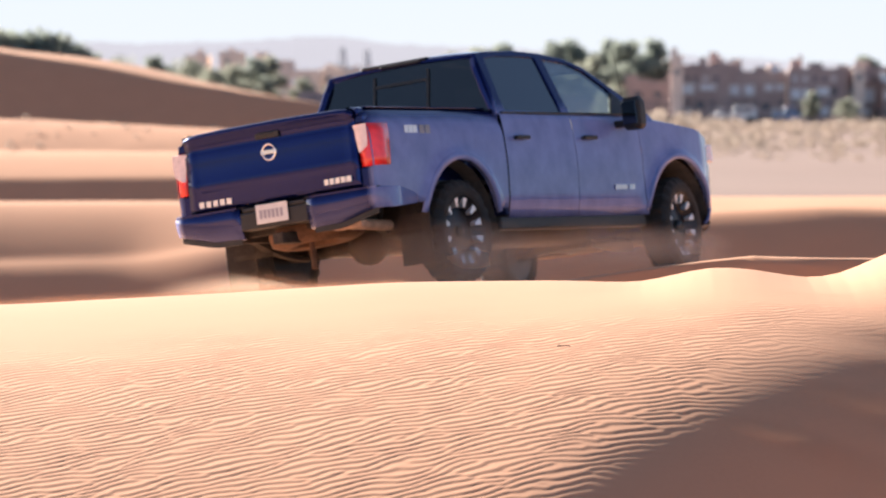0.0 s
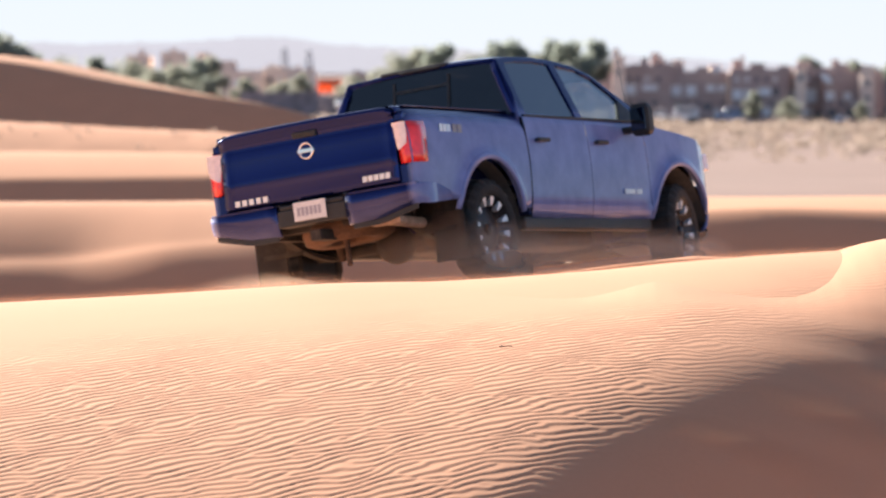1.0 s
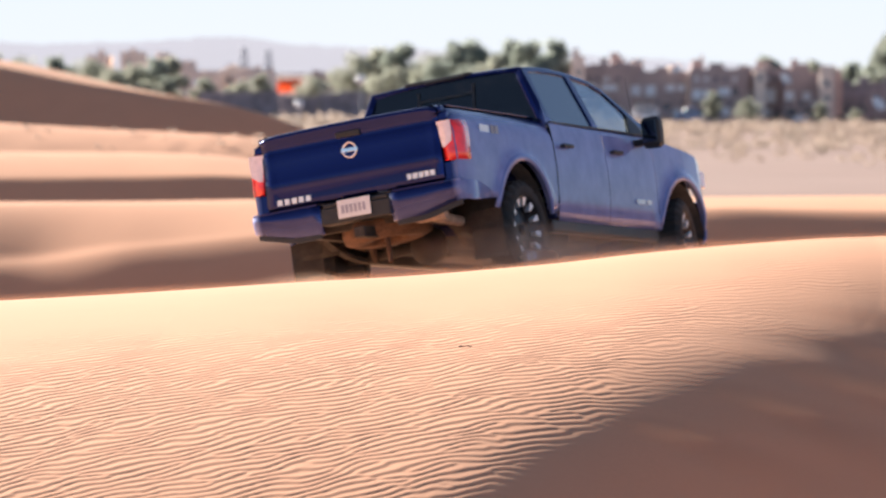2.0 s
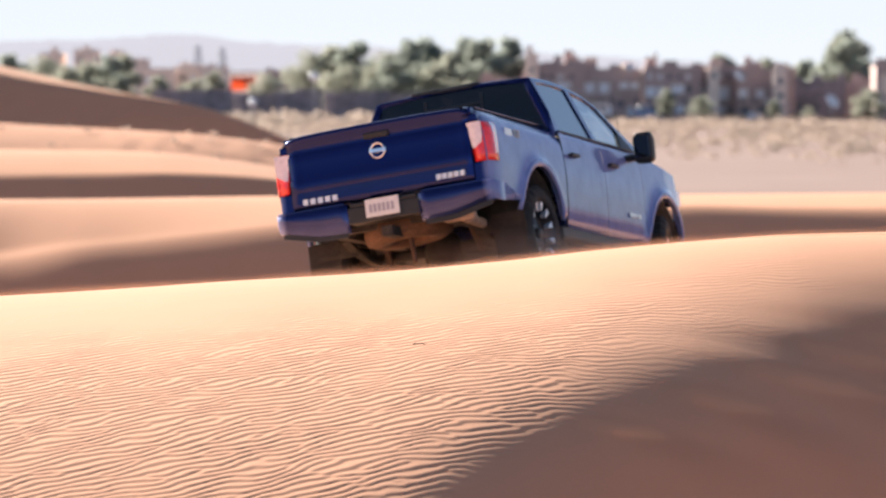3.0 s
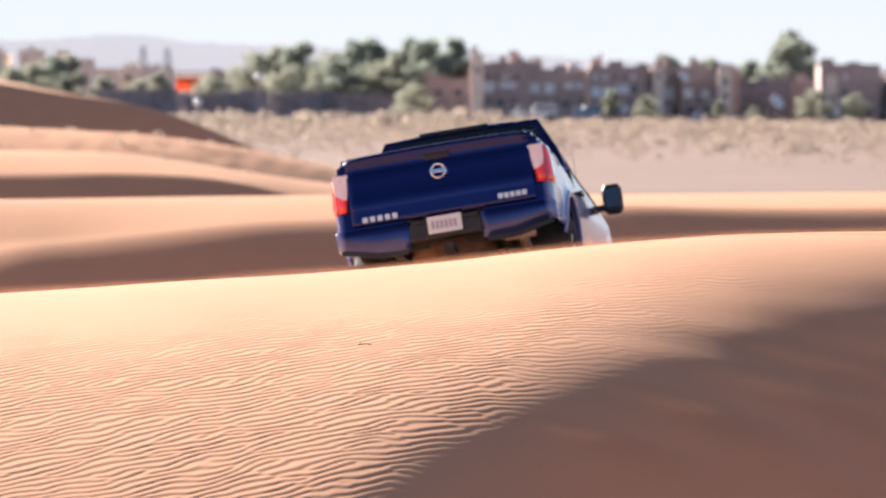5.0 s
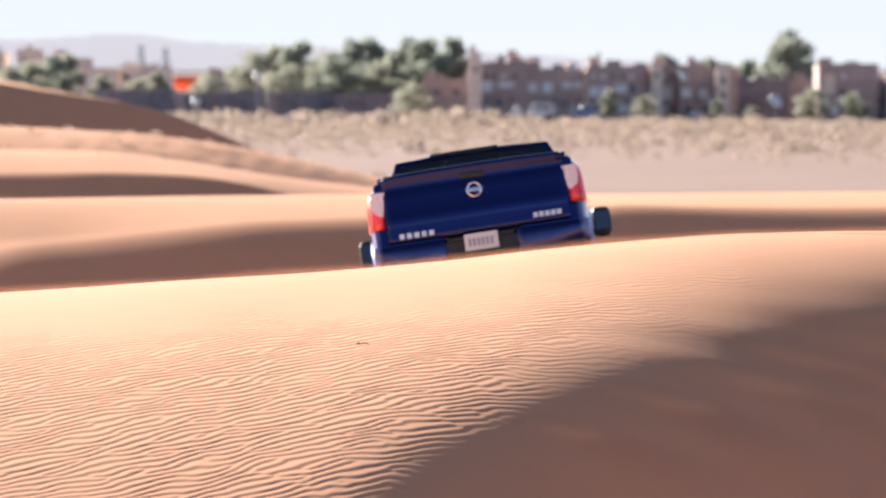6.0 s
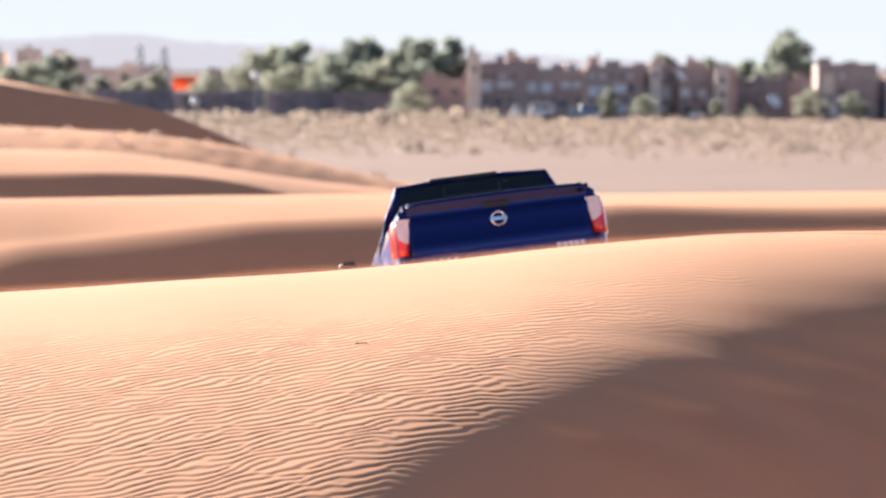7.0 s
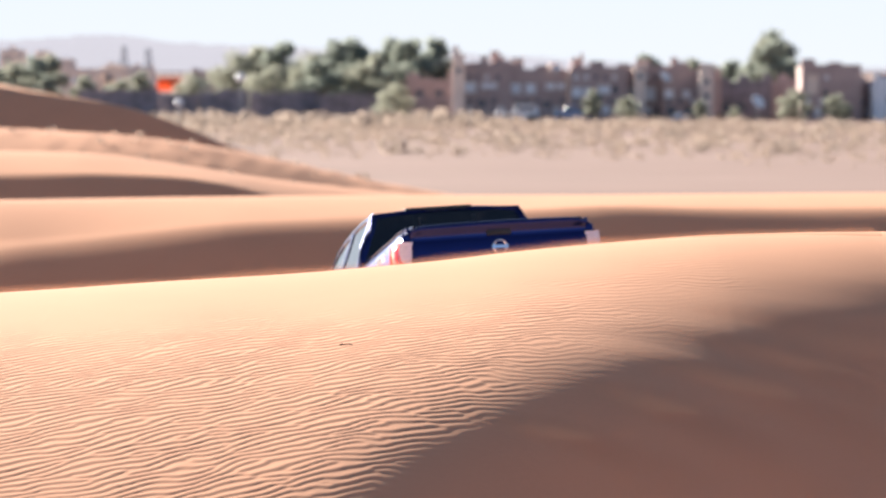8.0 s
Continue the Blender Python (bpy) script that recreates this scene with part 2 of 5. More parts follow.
# ---------------------------------------------------------------- helpers for things
def part(name, bm, mat, parent, label="", smooth=False, solid=0.0, bevel=0.0):
    """Links a bmesh as one mesh object under a thing or a part."""
    bmesh.ops.recalc_face_normals(bm, faces=bm.faces)
    me = bpy.data.meshes.new(name)
    bm.to_mesh(me)
    bm.free()
    me.materials.append(mat)
    if smooth:
        me.shade_smooth()
    ob = new(name, me)
    ob.parent = parent
    if label:
        ob["label"] = label
    if solid:
        s = ob.modifiers.new("thickness", "SOLIDIFY")
        s.thickness, s.offset = solid, -1
    if bevel:
        v = ob.modifiers.new("edges", "BEVEL")
        v.width, v.segments, v.limit_method = bevel, 2, "ANGLE"
    return ob


def box(bm, lo, hi, m=None):
    c = [(a + b) / 2 for a, b in zip(lo, hi)]
    d = [b - a for a, b in zip(lo, hi)]
    t = Matrix.Translation(c) @ Matrix.Diagonal((*d, 1))
    bmesh.ops.create_cube(bm, size=1, matrix=(m @ t) if m else t)
    return bm


def boxes(*spans):
    bm = bmesh.new()
    for lo, hi in spans:
        box(bm, lo, hi)
    return bm


def tube(bm, a, b, r, r2=None, n=12):
    a, b = Vector(a), Vector(b)
    m = Matrix.Translation((a + b) / 2) @ (b - a).to_track_quat("Z", "Y").to_matrix().to_4x4()
    bmesh.ops.create_cone(bm, cap_ends=True, segments=n, radius1=r, radius2=r if r2 is None else r2, depth=(b - a).length, matrix=m)
    return bm


def lathe(profile, n=40, axis="x"):
    """A body turned round the x axis from (radius, x) pairs, closed."""
    bm = bmesh.new()
    rings = []
    for k in range(n):
        a = 2 * math.pi * k / n
        rings.append([bm.verts.new((x, r * math.cos(a), r * math.sin(a))) for r, x in profile])
    for k in range(n):
        p, q = rings[k], rings[(k + 1) % n]
        for i in range(len(profile) - 1):
            bm.faces.new((p[i], p[i + 1], q[i + 1], q[i]))
    bmesh.ops.remove_doubles(bm, verts=bm.verts, dist=1e-5)
    return bm


def loft(rows):
    """A skin through rows of points of equal number."""
    bm = bmesh.new()
    grid = [[bm.verts.new(p) for p in r] for r in rows]
    for a, b in zip(grid, grid[1:]):
        for i in range(len(a) - 1):
            if len({a[i].co[:], a[i + 1].co[:], b[i + 1].co[:], b[i].co[:]}) >= 3:
                bm.faces.new((a[i], a[i + 1], b[i + 1], b[i]))
    return bm


def panel(outer, holes, place, depth):
    """A plate with openings: outlines in the plane, set in space by place(u, v), and given depth."""
    bm = bmesh.new()
    for loop in (outer, *holes):
        vs = [bm.verts.new((u, v, 0)) for u, v in loop]
        for i in range(len(vs)):
            bm.edges.new((vs[i], vs[(i + 1) % len(vs)]))
    bmesh.ops.triangle_fill(bm, use_beauty=True, edges=bm.edges[:])
    made = bmesh.ops.extrude_face_region(bm, geom=bm.faces[:])
    back = {v for v in made["geom"] if isinstance(v, bmesh.types.BMVert)}
    for v in bm.verts:
        p = Vector(place(v.co.x, v.co.y))
        v.co = p + (Vector(depth) if v in back else Vector())
    return bm


def glass_material(name, tint, rough=0.02):
    m = bpy.data.materials.new(name)
    m.use_nodes = True
    n, l = m.node_tree.nodes, m.node_tree.links
    n.remove(n["Principled BSDF"])
    clear, gloss, mix, fr, up, sc = (n.new("ShaderNode" + k) for k in ("BsdfTransparent", "BsdfGlossy", "MixShader", "LayerWeight", "Math", "MapRange"))
    clear.inputs[0].default_value = (*tint, 1)
    gloss.inputs["Roughness"].default_value = rough
    fr.inputs[0].default_value = 0.5
    up.operation = "POWER"
    up.inputs[1].default_value = 2.2
    sc.inputs[3].default_value, sc.inputs[4].default_value = 0.06, 0.95
    l.new(fr.outputs["Facing"], up.inputs[0]), l.new(up.outputs[0], sc.inputs[0])
    l.new(sc.outputs[0], mix.inputs[0]), l.new(clear.outputs[0], mix.inputs[1]), l.new(gloss.outputs[0], mix.inputs[2])
    l.new(mix.outputs[0], n["Material Output"].inputs[0])
    return m


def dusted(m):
    """Sand dust thrown up on the lower body and sky light painted along the flanks, in uneven splashes."""
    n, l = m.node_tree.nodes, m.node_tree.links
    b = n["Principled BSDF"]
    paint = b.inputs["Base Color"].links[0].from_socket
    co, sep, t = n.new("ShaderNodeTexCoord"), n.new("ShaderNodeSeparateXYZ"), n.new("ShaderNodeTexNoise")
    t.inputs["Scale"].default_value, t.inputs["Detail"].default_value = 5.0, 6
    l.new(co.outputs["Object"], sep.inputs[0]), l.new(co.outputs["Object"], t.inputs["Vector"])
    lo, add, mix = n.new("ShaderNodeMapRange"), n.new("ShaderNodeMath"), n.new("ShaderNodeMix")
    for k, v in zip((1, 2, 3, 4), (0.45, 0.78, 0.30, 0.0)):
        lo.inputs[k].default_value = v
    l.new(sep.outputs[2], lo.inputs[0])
    out, most, flank_sky = n.new("ShaderNodeMath"), n.new("ShaderNodeMath"), n.new("ShaderNodeMapRange")
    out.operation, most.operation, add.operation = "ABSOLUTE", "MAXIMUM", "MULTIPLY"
    # pale blue laid on the flanks in place of reflected sky light
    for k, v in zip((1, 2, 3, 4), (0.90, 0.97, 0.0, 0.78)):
        flank_sky.inputs[k].default_value = v
    l.new(sep.outputs[0], out.inputs[0]), l.new(out.outputs[0], flank_sky.inputs[0])
    l.new(flank_sky.outputs[0], most.inputs[0]), l.new(lo.outputs[0], most.inputs[1])
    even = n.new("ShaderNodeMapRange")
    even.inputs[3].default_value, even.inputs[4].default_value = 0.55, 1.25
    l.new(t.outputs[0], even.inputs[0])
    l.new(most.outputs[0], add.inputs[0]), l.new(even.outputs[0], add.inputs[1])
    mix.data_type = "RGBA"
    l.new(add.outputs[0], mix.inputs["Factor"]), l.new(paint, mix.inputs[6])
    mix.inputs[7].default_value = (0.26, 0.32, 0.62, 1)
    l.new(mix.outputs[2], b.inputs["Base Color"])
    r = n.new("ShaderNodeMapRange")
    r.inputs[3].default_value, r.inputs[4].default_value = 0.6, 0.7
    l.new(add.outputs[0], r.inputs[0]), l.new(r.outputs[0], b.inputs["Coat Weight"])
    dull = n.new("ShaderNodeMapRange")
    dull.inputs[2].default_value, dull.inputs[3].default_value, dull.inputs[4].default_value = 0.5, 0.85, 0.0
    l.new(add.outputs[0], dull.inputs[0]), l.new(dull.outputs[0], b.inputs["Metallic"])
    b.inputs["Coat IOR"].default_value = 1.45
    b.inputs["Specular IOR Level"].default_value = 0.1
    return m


# blue paint with low dust and painted sky light on the flanks
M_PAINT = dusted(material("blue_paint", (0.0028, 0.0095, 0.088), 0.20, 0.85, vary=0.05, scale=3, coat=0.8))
M_BLACK = material("black_plastic", (0.018, 0.018, 0.019), 0.5, vary=0.2, scale=9, bump=0.1, bump_scale=300)
M_UNDER = material("dusty_underbody", (0.034, 0.027, 0.022), 0.85, vary=0.45, scale=6, bump=0.3)
M_DUST = material("sand_dusted_steel", (0.085, 0.050, 0.032), 0.9, vary=0.35, scale=7, bump=0.3)
M_TYRE = material("tyre_rubber", (0.026, 0.023, 0.021), 0.85, vary=0.35, scale=10, bump=0.3, bump_scale=120)
M_RIM = material("dark_alloy", (0.035, 0.035, 0.04), 0.35, 0.8, vary=0.2, scale=9)
M_BRIGHT = material("machined_alloy", (0.72, 0.72, 0.75), 0.35, 0.6, vary=0.08, scale=20)
M_CHROME = material("chrome", (0.80, 0.80, 0.82), 0.12, 1.0, vary=0.04, scale=10)
M_BADGE = material("bright_badge", (0.85, 0.84, 0.82), 0.25, 0.4, vary=0.04, scale=30)
M_WHITE = material("white_plate", (0.72, 0.72, 0.72), 0.5, vary=0.05, scale=20)
M_INK = material("plate_ink", (0.36, 0.36, 0.42), 0.6, vary=0.1, scale=20)
M_RED = material("red_lens", (0.88, 0.030, 0.03), 0.25, vary=0.08, scale=25, coat=1.0)
M_CLEAR = material("pale_lens", (0.82, 0.70, 0.72), 0.15, vary=0.12, scale=25, coat=1.0)
M_SANDY = material("sand_caked_metal", (0.42, 0.28, 0.19), 0.85, vary=0.25, scale=9, bump=0.3)
M_CAKED = material("sand_caked_rubber", (0.12, 0.062, 0.035), 0.95, vary=0.35, scale=6, bump=0.4)
M_SEAT = material("dark_upholstery", (0.02, 0.02, 0.022), 0.8, vary=0.2, scale=12)
M_TINT = glass_material("privacy_glass", (0.12, 0.14, 0.16))
M_GLASS = glass_material("clear_glass", (0.92, 0.96, 0.95))
M_MIRROR = material("mirror_glass", (0.10, 0.10, 0.11), 0.02, 1.0)

# ---------------------------------------------------------------- the truck: x to its right, y ahead of the rear axle, z over the ground
WB, ARCH_R, AXLE_Z = 3.55, 0.565, 0.42
RAIL = 1.435


def side_x(y, z):
    """Half the body's width at a height, with the flared wheel arches and the tucked corners."""
    x = np.interp(z, (0.45, 0.60, 0.70, 0.755, 0.80, 1.0, 1.18, 1.30, 1.40, 1.44), (0.93, 0.965, 0.986, 0.986, 0.993, 1.002, 0.995, 0.985, 0.965, 0.95))
    if y < 0.737:                               # the load bed's rounded shoulder
        x -= np.interp(z, (1.22, 1.30, 1.37, 1.44), (0.0, 0.012, 0.045, 0.088))
    x -= np.interp(y, (3.7, 4.05, 4.25, 4.36, 4.42), (0, 0.02, 0.08, 0.16, 0.30))
    x -= np.interp(y, (-1.21, -1.12, -0.95), (0.045, 0.012, 0))
    for yc in (0, WB):
        r = math.hypot(y - yc, max(z - AXLE_Z, 0) * 0.97)
        x += 0.034 * np.interp(r, (ARCH_R - 0.02, ARCH_R, ARCH_R + 0.05, ARCH_R + 0.085, ARCH_R + 0.16), (1, 1, 0.95, 0.25, 0))
    return float(x)


def arch(y, sill):
    z = sill
    for yc in (0, WB):
        d = abs(y - yc)
        if d < ARCH_R:
            z = max(z, AXLE_Z + math.sqrt(ARCH_R ** 2 - d * d) / 0.97)
    return z


def side_skin(s, y0, y1, sill, top, lip):
    """One side of the body between two stations; top: the upper edge's height at y; lip: points that fold inwards."""
    ys = {y0, y1}
    ys.update(float(v) for v in np.arange(math.ceil(y0 * 20) / 20, y1, 0.05))
    for yc in (0, WB):
        ys.update(v for v in (yc - ARCH_R + 0.002, yc + ARCH_R - 0.002, yc - ARCH_R - 0.002, yc + ARCH_R + 0.002, yc - 0.545, yc + 0.545, yc - 0.56, yc + 0.56) if y0 < v < y1)
    rows = []
    for y in sorted(ys):
        zb, zt = arch(y, sill(y)), top(y)
        row = [(s * (side_x(y, zb) - 0.05), y, zb + 0.004), (s * side_x(y, zb), y, zb)]
        marks = (0.60, 0.66, 0.72, 0.755, 0.79, 0.85, 0.93, 1.02, 1.10, 1.18, 1.26, 1.33, 1.39)
        for k, z in enumerate(marks):
            zz = zb + (zt - zb) * (k + 1) / (len(marks) + 1)
            zz = max(zz, min(z, zt - 0.004 * (len(marks) - k)))
            row.append((s * side_x(y, zz), y, zz))
        row.append((s * (side_x(y, zt) - 0.012), y, zt))
        row += [(s * (side_x(y, zt) - dx), y, zt + dz) for dx, dz in lip]
        rows.append(row)
    return loft(rows)


def text_bars(bm, count, length, height, thick, gap=0.25, slant=0.0):
    """A row of plain bars of a word's size, along x and z, facing -y."""
    w = length / count
    for k in range(count):
        m = Matrix.Shear("XZ", 4, (slant, 0)) if slant else Matrix()
        x0 = -length / 2 + k * w
        box(bm, (x0, -thick, -height / 2), (x0 + w * (1 - gap), 0, height / 2), m)
    return bm


def build_wheel(truck, x, y, z, s):
    """A tyre with tread blocks, a dark alloy rim and six split bright spokes; s: the outer side."""
    w, R = 0.135, 0.425
    bm = lathe([(0.284, -w * 0.92), (0.315, -w * 1.02), (0.36, -w * 1.03), (0.398, -w * 0.9), (R, -w * 0.7), (R, w * 0.7), (0.398, w * 0.9), (0.36, w * 1.03), (0.315, w * 1.02), (0.284, w * 0.92), (0.284, -w * 0.92)], 96)
    for v in bm.verts:
        r = math.hypot(v.co.y, v.co.z)
        if r > 0.39:
            k = round(math.atan2(v.co.z, v.co.y) / (2 * math.pi) * 96) % 96
            f = 1.0 if (k // 2) % 2 else 0.965
            v.co.y, v.co.z = v.co.y * f, v.co.z * f
    wheel = part("wheel", bm, M_TYRE, truck, "black all-terrain tyre dusted with sand")
    wheel.matrix_basis = pose(x, y, z)
    rim = lathe([(0.0, s * 0.045), (0.07, s * 0.05), (0.20, s * 0.035), (0.266, s * 0.10), (0.290, s * 0.128), (0.294, s * 0.10), (0.276, -s * 0.12), (0.0, -s * 0.12)], 40)
    part("rim", rim, M_RIM, wheel, "dark alloy rim", smooth=False)
    for k in range(6):
        for o in (-0.25, 0.25):
            bm = bmesh.new()
            m = Matrix.Rotation(2 * math.pi * k / 6 + o, 4, "X")
            vs = []
            for xx in (s * 0.05, s * 0.10):
                for r, h in ((0.198, 0.013), (0.279, 0.032)):
                    for sg in (-1, 1):
                        vs.append(bm.verts.new(m @ Vector((xx + (s * 0.012 if r > 0.2 else 0), sg * h, r))))
            for f in ((0, 1, 3, 2), (4, 5, 7, 6), (0, 1, 5, 4), (2, 3, 7, 6), (0, 2, 6, 4), (1, 3, 7, 5)):
                bm.faces.new([vs[i] for i in f])
            part("spoke", bm, M_BRIGHT, wheel, "bright machined spoke", bevel=0.004)
    part("hub_cap", lathe([(0.0, s * 0.09), (0.04, s * 0.088), (0.048, s * 0.07), (0.048, s * 0.04), (0.0, s * 0.04)], 20), M_RIM, wheel, smooth=True)
    return wheel


def build_tail_lamp(truck, s):
    """A wrap-round lamp, pale above and red below."""
    def face(z0, z1, inset):
        rows = []
        for z in np.linspace(z0, z1, 6):
            inner = np.interp(z, (0.98, 1.10, 1.38), (0.86, 0.845, 0.80))
            rows.append([(s * inner, -1.205, z), (s * (inner + 0.05), -1.222, z), (s * 0.92, -1.218, z), (s * (side_x(-1.175, z) + 0.012), -1.175, z), (s * (side_x(-1.05, z) + 0.012), -1.10, z),
                         (s * (side_x(-0.98, z) + 0.012), np.interp(z, (0.98, 1.38), (-1.02, -0.955)), z), (s * (side_x(-0.98, z) - 0.02), np.interp(z, (0.98, 1.38), (-1.01, -0.945)), z)])
        return loft(rows)
    body = part("tail_lamp", face(0.962, 1.302, 0), M_RED, truck, "red and clear wrap-round tail lamp", smooth=True, solid=0.03)
    rows = []
    for z, a in ((1.075, 0.3), (1.12, 1.1), (1.20, 1.35), (1.298, 1.5)):
        inner = np.interp(z, (0.98, 1.10, 1.38), (0.86, 0.845, 0.80)) + 0.006
        rows.append([(s * (inner + 0.09 * a * k / 4), -1.222 - 0.016 * min(k, 2) / 2, z) for k in range(5)])
    part("clear_lens", loft(rows), M_CLEAR, body, "pale reversing lens", solid=0.006)


def build_mirror(truck, s):
    base = part("mirror", box(bmesh.new(), (min(s * 0.93, s * 1.14), 2.58, 1.27), (max(s * 0.93, s * 1.14), 2.70, 1.33)), M_BLACK, truck, "large black towing mirror", bevel=0.02)
    rows = []
    for z, k in ((1.235, 0.72), (1.262, 0.95), (1.375, 1.0), (1.468, 0.97), (1.512, 0.72)):
        rows.append([(s * (1.165 + 0.098 * (c * k)), 2.60 + dy * k, z) for c, dy in ((-1, 0.0), (-0.9, 0.07), (-0.3, 0.13), (0.5, 0.13), (1.0, 0.06), (1.0, -0.03), (0.3, -0.05), (-0.8, -0.05), (-1, 0.0))])
    bm = loft(rows)
    bmesh.ops.holes_fill(bm, edges=bm.edges[:], sides=20)
    bmesh.ops.remove_doubles(bm, verts=bm.verts, dist=1e-4)
    part("housing", bm, M_BLACK, base, smooth=False, bevel=0.012)
    part("glass", boxes(((1.095 if s > 0 else -1.238, 2.537, 1.28), (1.238 if s > 0 else -1.095, 2.546, 1.478))), M_MIRROR, base, "mirror glass", bevel=0.004)


def build_truck():
    truck = tagged(new("pickup_truck"), "dark blue crew-cab pickup driving over the sand dune", "pickup truck")
    belt = 1.40
    # ---- load bed
    for s in (-1, 1):
        part("bed_side", side_skin(s, -1.20, 0.735, lambda y: 0.60 if y > 0 else 0.66 + 0.02 * (y < -0.6), lambda y: RAIL - 0.012 * (y + 1.2) / 2, ((0.03, 0.012), (0.07, 0.008), (0.08, -0.30), (0.08, -0.62))), M_PAINT, truck, "blue load-bed side with flared arch", smooth=True)
        part("rail_cap", boxes(((s * 0.83 - 0.04, -1.08, RAIL + 0.002), (s * 0.83 + 0.04, 0.72, RAIL + 0.014))), M_PAINT, truck, bevel=0.008)
        part("bed_corner", boxes(((min(s * 0.828, s * 0.958), -1.203, 0.68), (max(s * 0.828, s * 0.958), -1.12, 0.960)), ((min(s * 0.828, s * 0.90), -1.16, 0.9), (max(s * 0.828, s * 0.90), -1.10, 1.40)), ((min(s * 0.828, s * 0.915), -1.203, 1.303), (max(s * 0.828, s * 0.915), -1.12, 1.375)), ((min(s * 0.828, s * 0.868), -1.203, 1.375), (max(s * 0.828, s * 0.868), -1.12, 1.436))), M_PAINT, truck, bevel=0.012)
        bars = bmesh.new()
        text_bars(bars, 3, 0.19, 0.062, 0.004, 0.12, 0.15)
        word = part("side_badge", bars, M_BADGE, truck, "pale decal of plain bars")
        word.matrix_basis = Matrix.Translation((s * (side_x(-0.63, 1.25) + 0.004), -0.64, 1.25)) @ pose(0, 0, 0, 0, 0, s * 90)
        bars = text_bars(bmesh.new(), 2, 0.17, 0.07, 0.004, 0.2, 0.25)
        word = part("side_badge", bars, material("grey_decal", (0.26, 0.27, 0.30), 0.4, vary=0.1), truck, "grey decal of plain bars")
        word.matrix_basis = Matrix.Translation((s * (side_x(-0.43, 1.25) + 0.004), -0.43, 1.25)) @ pose(0, 0, 0, 0, 0, s * 90)
    part("bed_floor", boxes(((-0.84, -1.14, 0.82), (0.84, 0.72, 0.85)), ((-0.86, 0.70, 0.82), (0.86, 0.735, 1.42))), M_BLACK, truck, "black lined load-bed floor")
    # ---- tailgate: lip above, swelling middle, tucked foot
    rows = []
    for z, y in ((0.80, -1.19), (0.82, -1.212), (0.86, -1.218), (0.95, -1.212), (0.965, -1.215), (1.0, -1.219), (1.05, -1.218), (1.07, -1.214), (1.20, -1.214), (1.27, -1.212), (1.285, -1.209), (1.30, -1.206), (1.335, -1.206), (1.37, -1.217), (1.40, -1.232), (1.425, -1.236), (1.44, -1.215), (1.44, -1.14)):
        row = []
        for k in range(25):
            u = -1 + k / 12
            x = 0.835 * u
            crown = 0.012 * (1 - u * u)
            edge = -0.012 * max(0, abs(u) - 0.93) / 0.07
            row.append((x, y - crown - edge * -1, z + (0.012 * (1 - u * u) if z > 1.39 else 0) - (0.03 * max(0, abs(u) - 0.9) / 0.1 if z > 1.39 else 0)))
        rows.append(row)
    gate = part("tailgate", loft(rows), M_PAINT, truck, "blue tailgate with a moulded upper lip", smooth=True, solid=0.03)
    part("gate_handle", boxes(((-0.115, -1.242, 1.315), (0.115, -1.216, 1.365)), ((-0.095, -1.246, 1.335), (0.06, -1.232, 1.362))), M_BLACK, gate, "black pull handle", bevel=0.008)
    ring = lathe([(0.058, 0.0), (0.062, 0.012), (0.072, 0.016), (0.081, 0.010), (0.083, 0.0)], 32)
    box(ring, (0.0, -0.088, -0.019), (0.014, 0.088, 0.019))
    emblem = part("emblem", ring, M_CHROME, gate, "round chrome emblem", bevel=0.003)
    emblem.matrix_basis = Matrix.Translation((0, -1.226, 1.205)) @ pose(0, 0, 0, 0, 0, -90) @ Matrix.Scale(0.88, 4)
    bm = bmesh.new()
    text_bars(bm, 5, 0.34, 0.048, 0.012, 0.34)
    word = part("name_badge", bm, M_BADGE, gate, "bright name badge of plain bars")
    word.matrix_basis = pose(-0.565, -1.226, 0.865)
    word = part("model_badge", text_bars(bmesh.new(), 5, 0.27, 0.046, 0.012, 0.25, 0.35), M_BADGE, gate, "bright slanted badge of plain bars")
    word.matrix_basis = pose(0.64, -1.226, 0.885)
    for s in (-1, 1):
        build_tail_lamp(truck, s)
    # ---- rear bumper: painted ends, black step, plate
    def bumper_row(z, out, x0, x1, n=10):
        return [(x, -1.27 - out + 0.16 * max(0, abs(x) / 1.0 - 0.86) ** 1.15 / 0.14 ** 0.15 + 0.02 * abs(x), z) for x in np.linspace(x0, x1, n)]
    for s in (-1, 1):
        rows = []
        for f, o in ((0.0, -0.05), (0.06, -0.02), (0.32, 0.0), (0.66, 0.012), (0.91, 0.01), (0.985, -0.005), (1.0, -0.05)):
            line_ = []
            for x, y, _ in bumper_row(0, o, s * 0.33, s * 0.99) + [(s * 0.994, -1.0, 0), (s * 0.986, -0.66, 0)]:
                low = float(np.interp(abs(x), (0.33, 0.62, 0.98), (0.53, 0.54, 0.625))) + (0.03 if y > -0.9 else 0)
                line_.append((x, y, low + (0.79 - low) * f))
            rows.append(line_)
        part("bumper_end", loft(rows), M_PAINT, truck, "blue painted bumper end", smooth=True, solid=0.02)
        part("bumper_pad", loft([bumper_row(z, o - 0.012, s * 0.30, s * 0.97, 8) for z, o in ((0.792, 0.0), (0.80, -0.02), (0.80, -0.10))]), M_BLACK, truck, solid=0.01)
    part("bumper_step", boxes(((-0.33, -1.272, 0.60), (0.33, -1.10, 0.745)), ((-0.31, -1.262, 0.745), (0.31, -1.12, 0.785))), M_BLACK, truck, "black plastic step in the bumper", bevel=0.012)
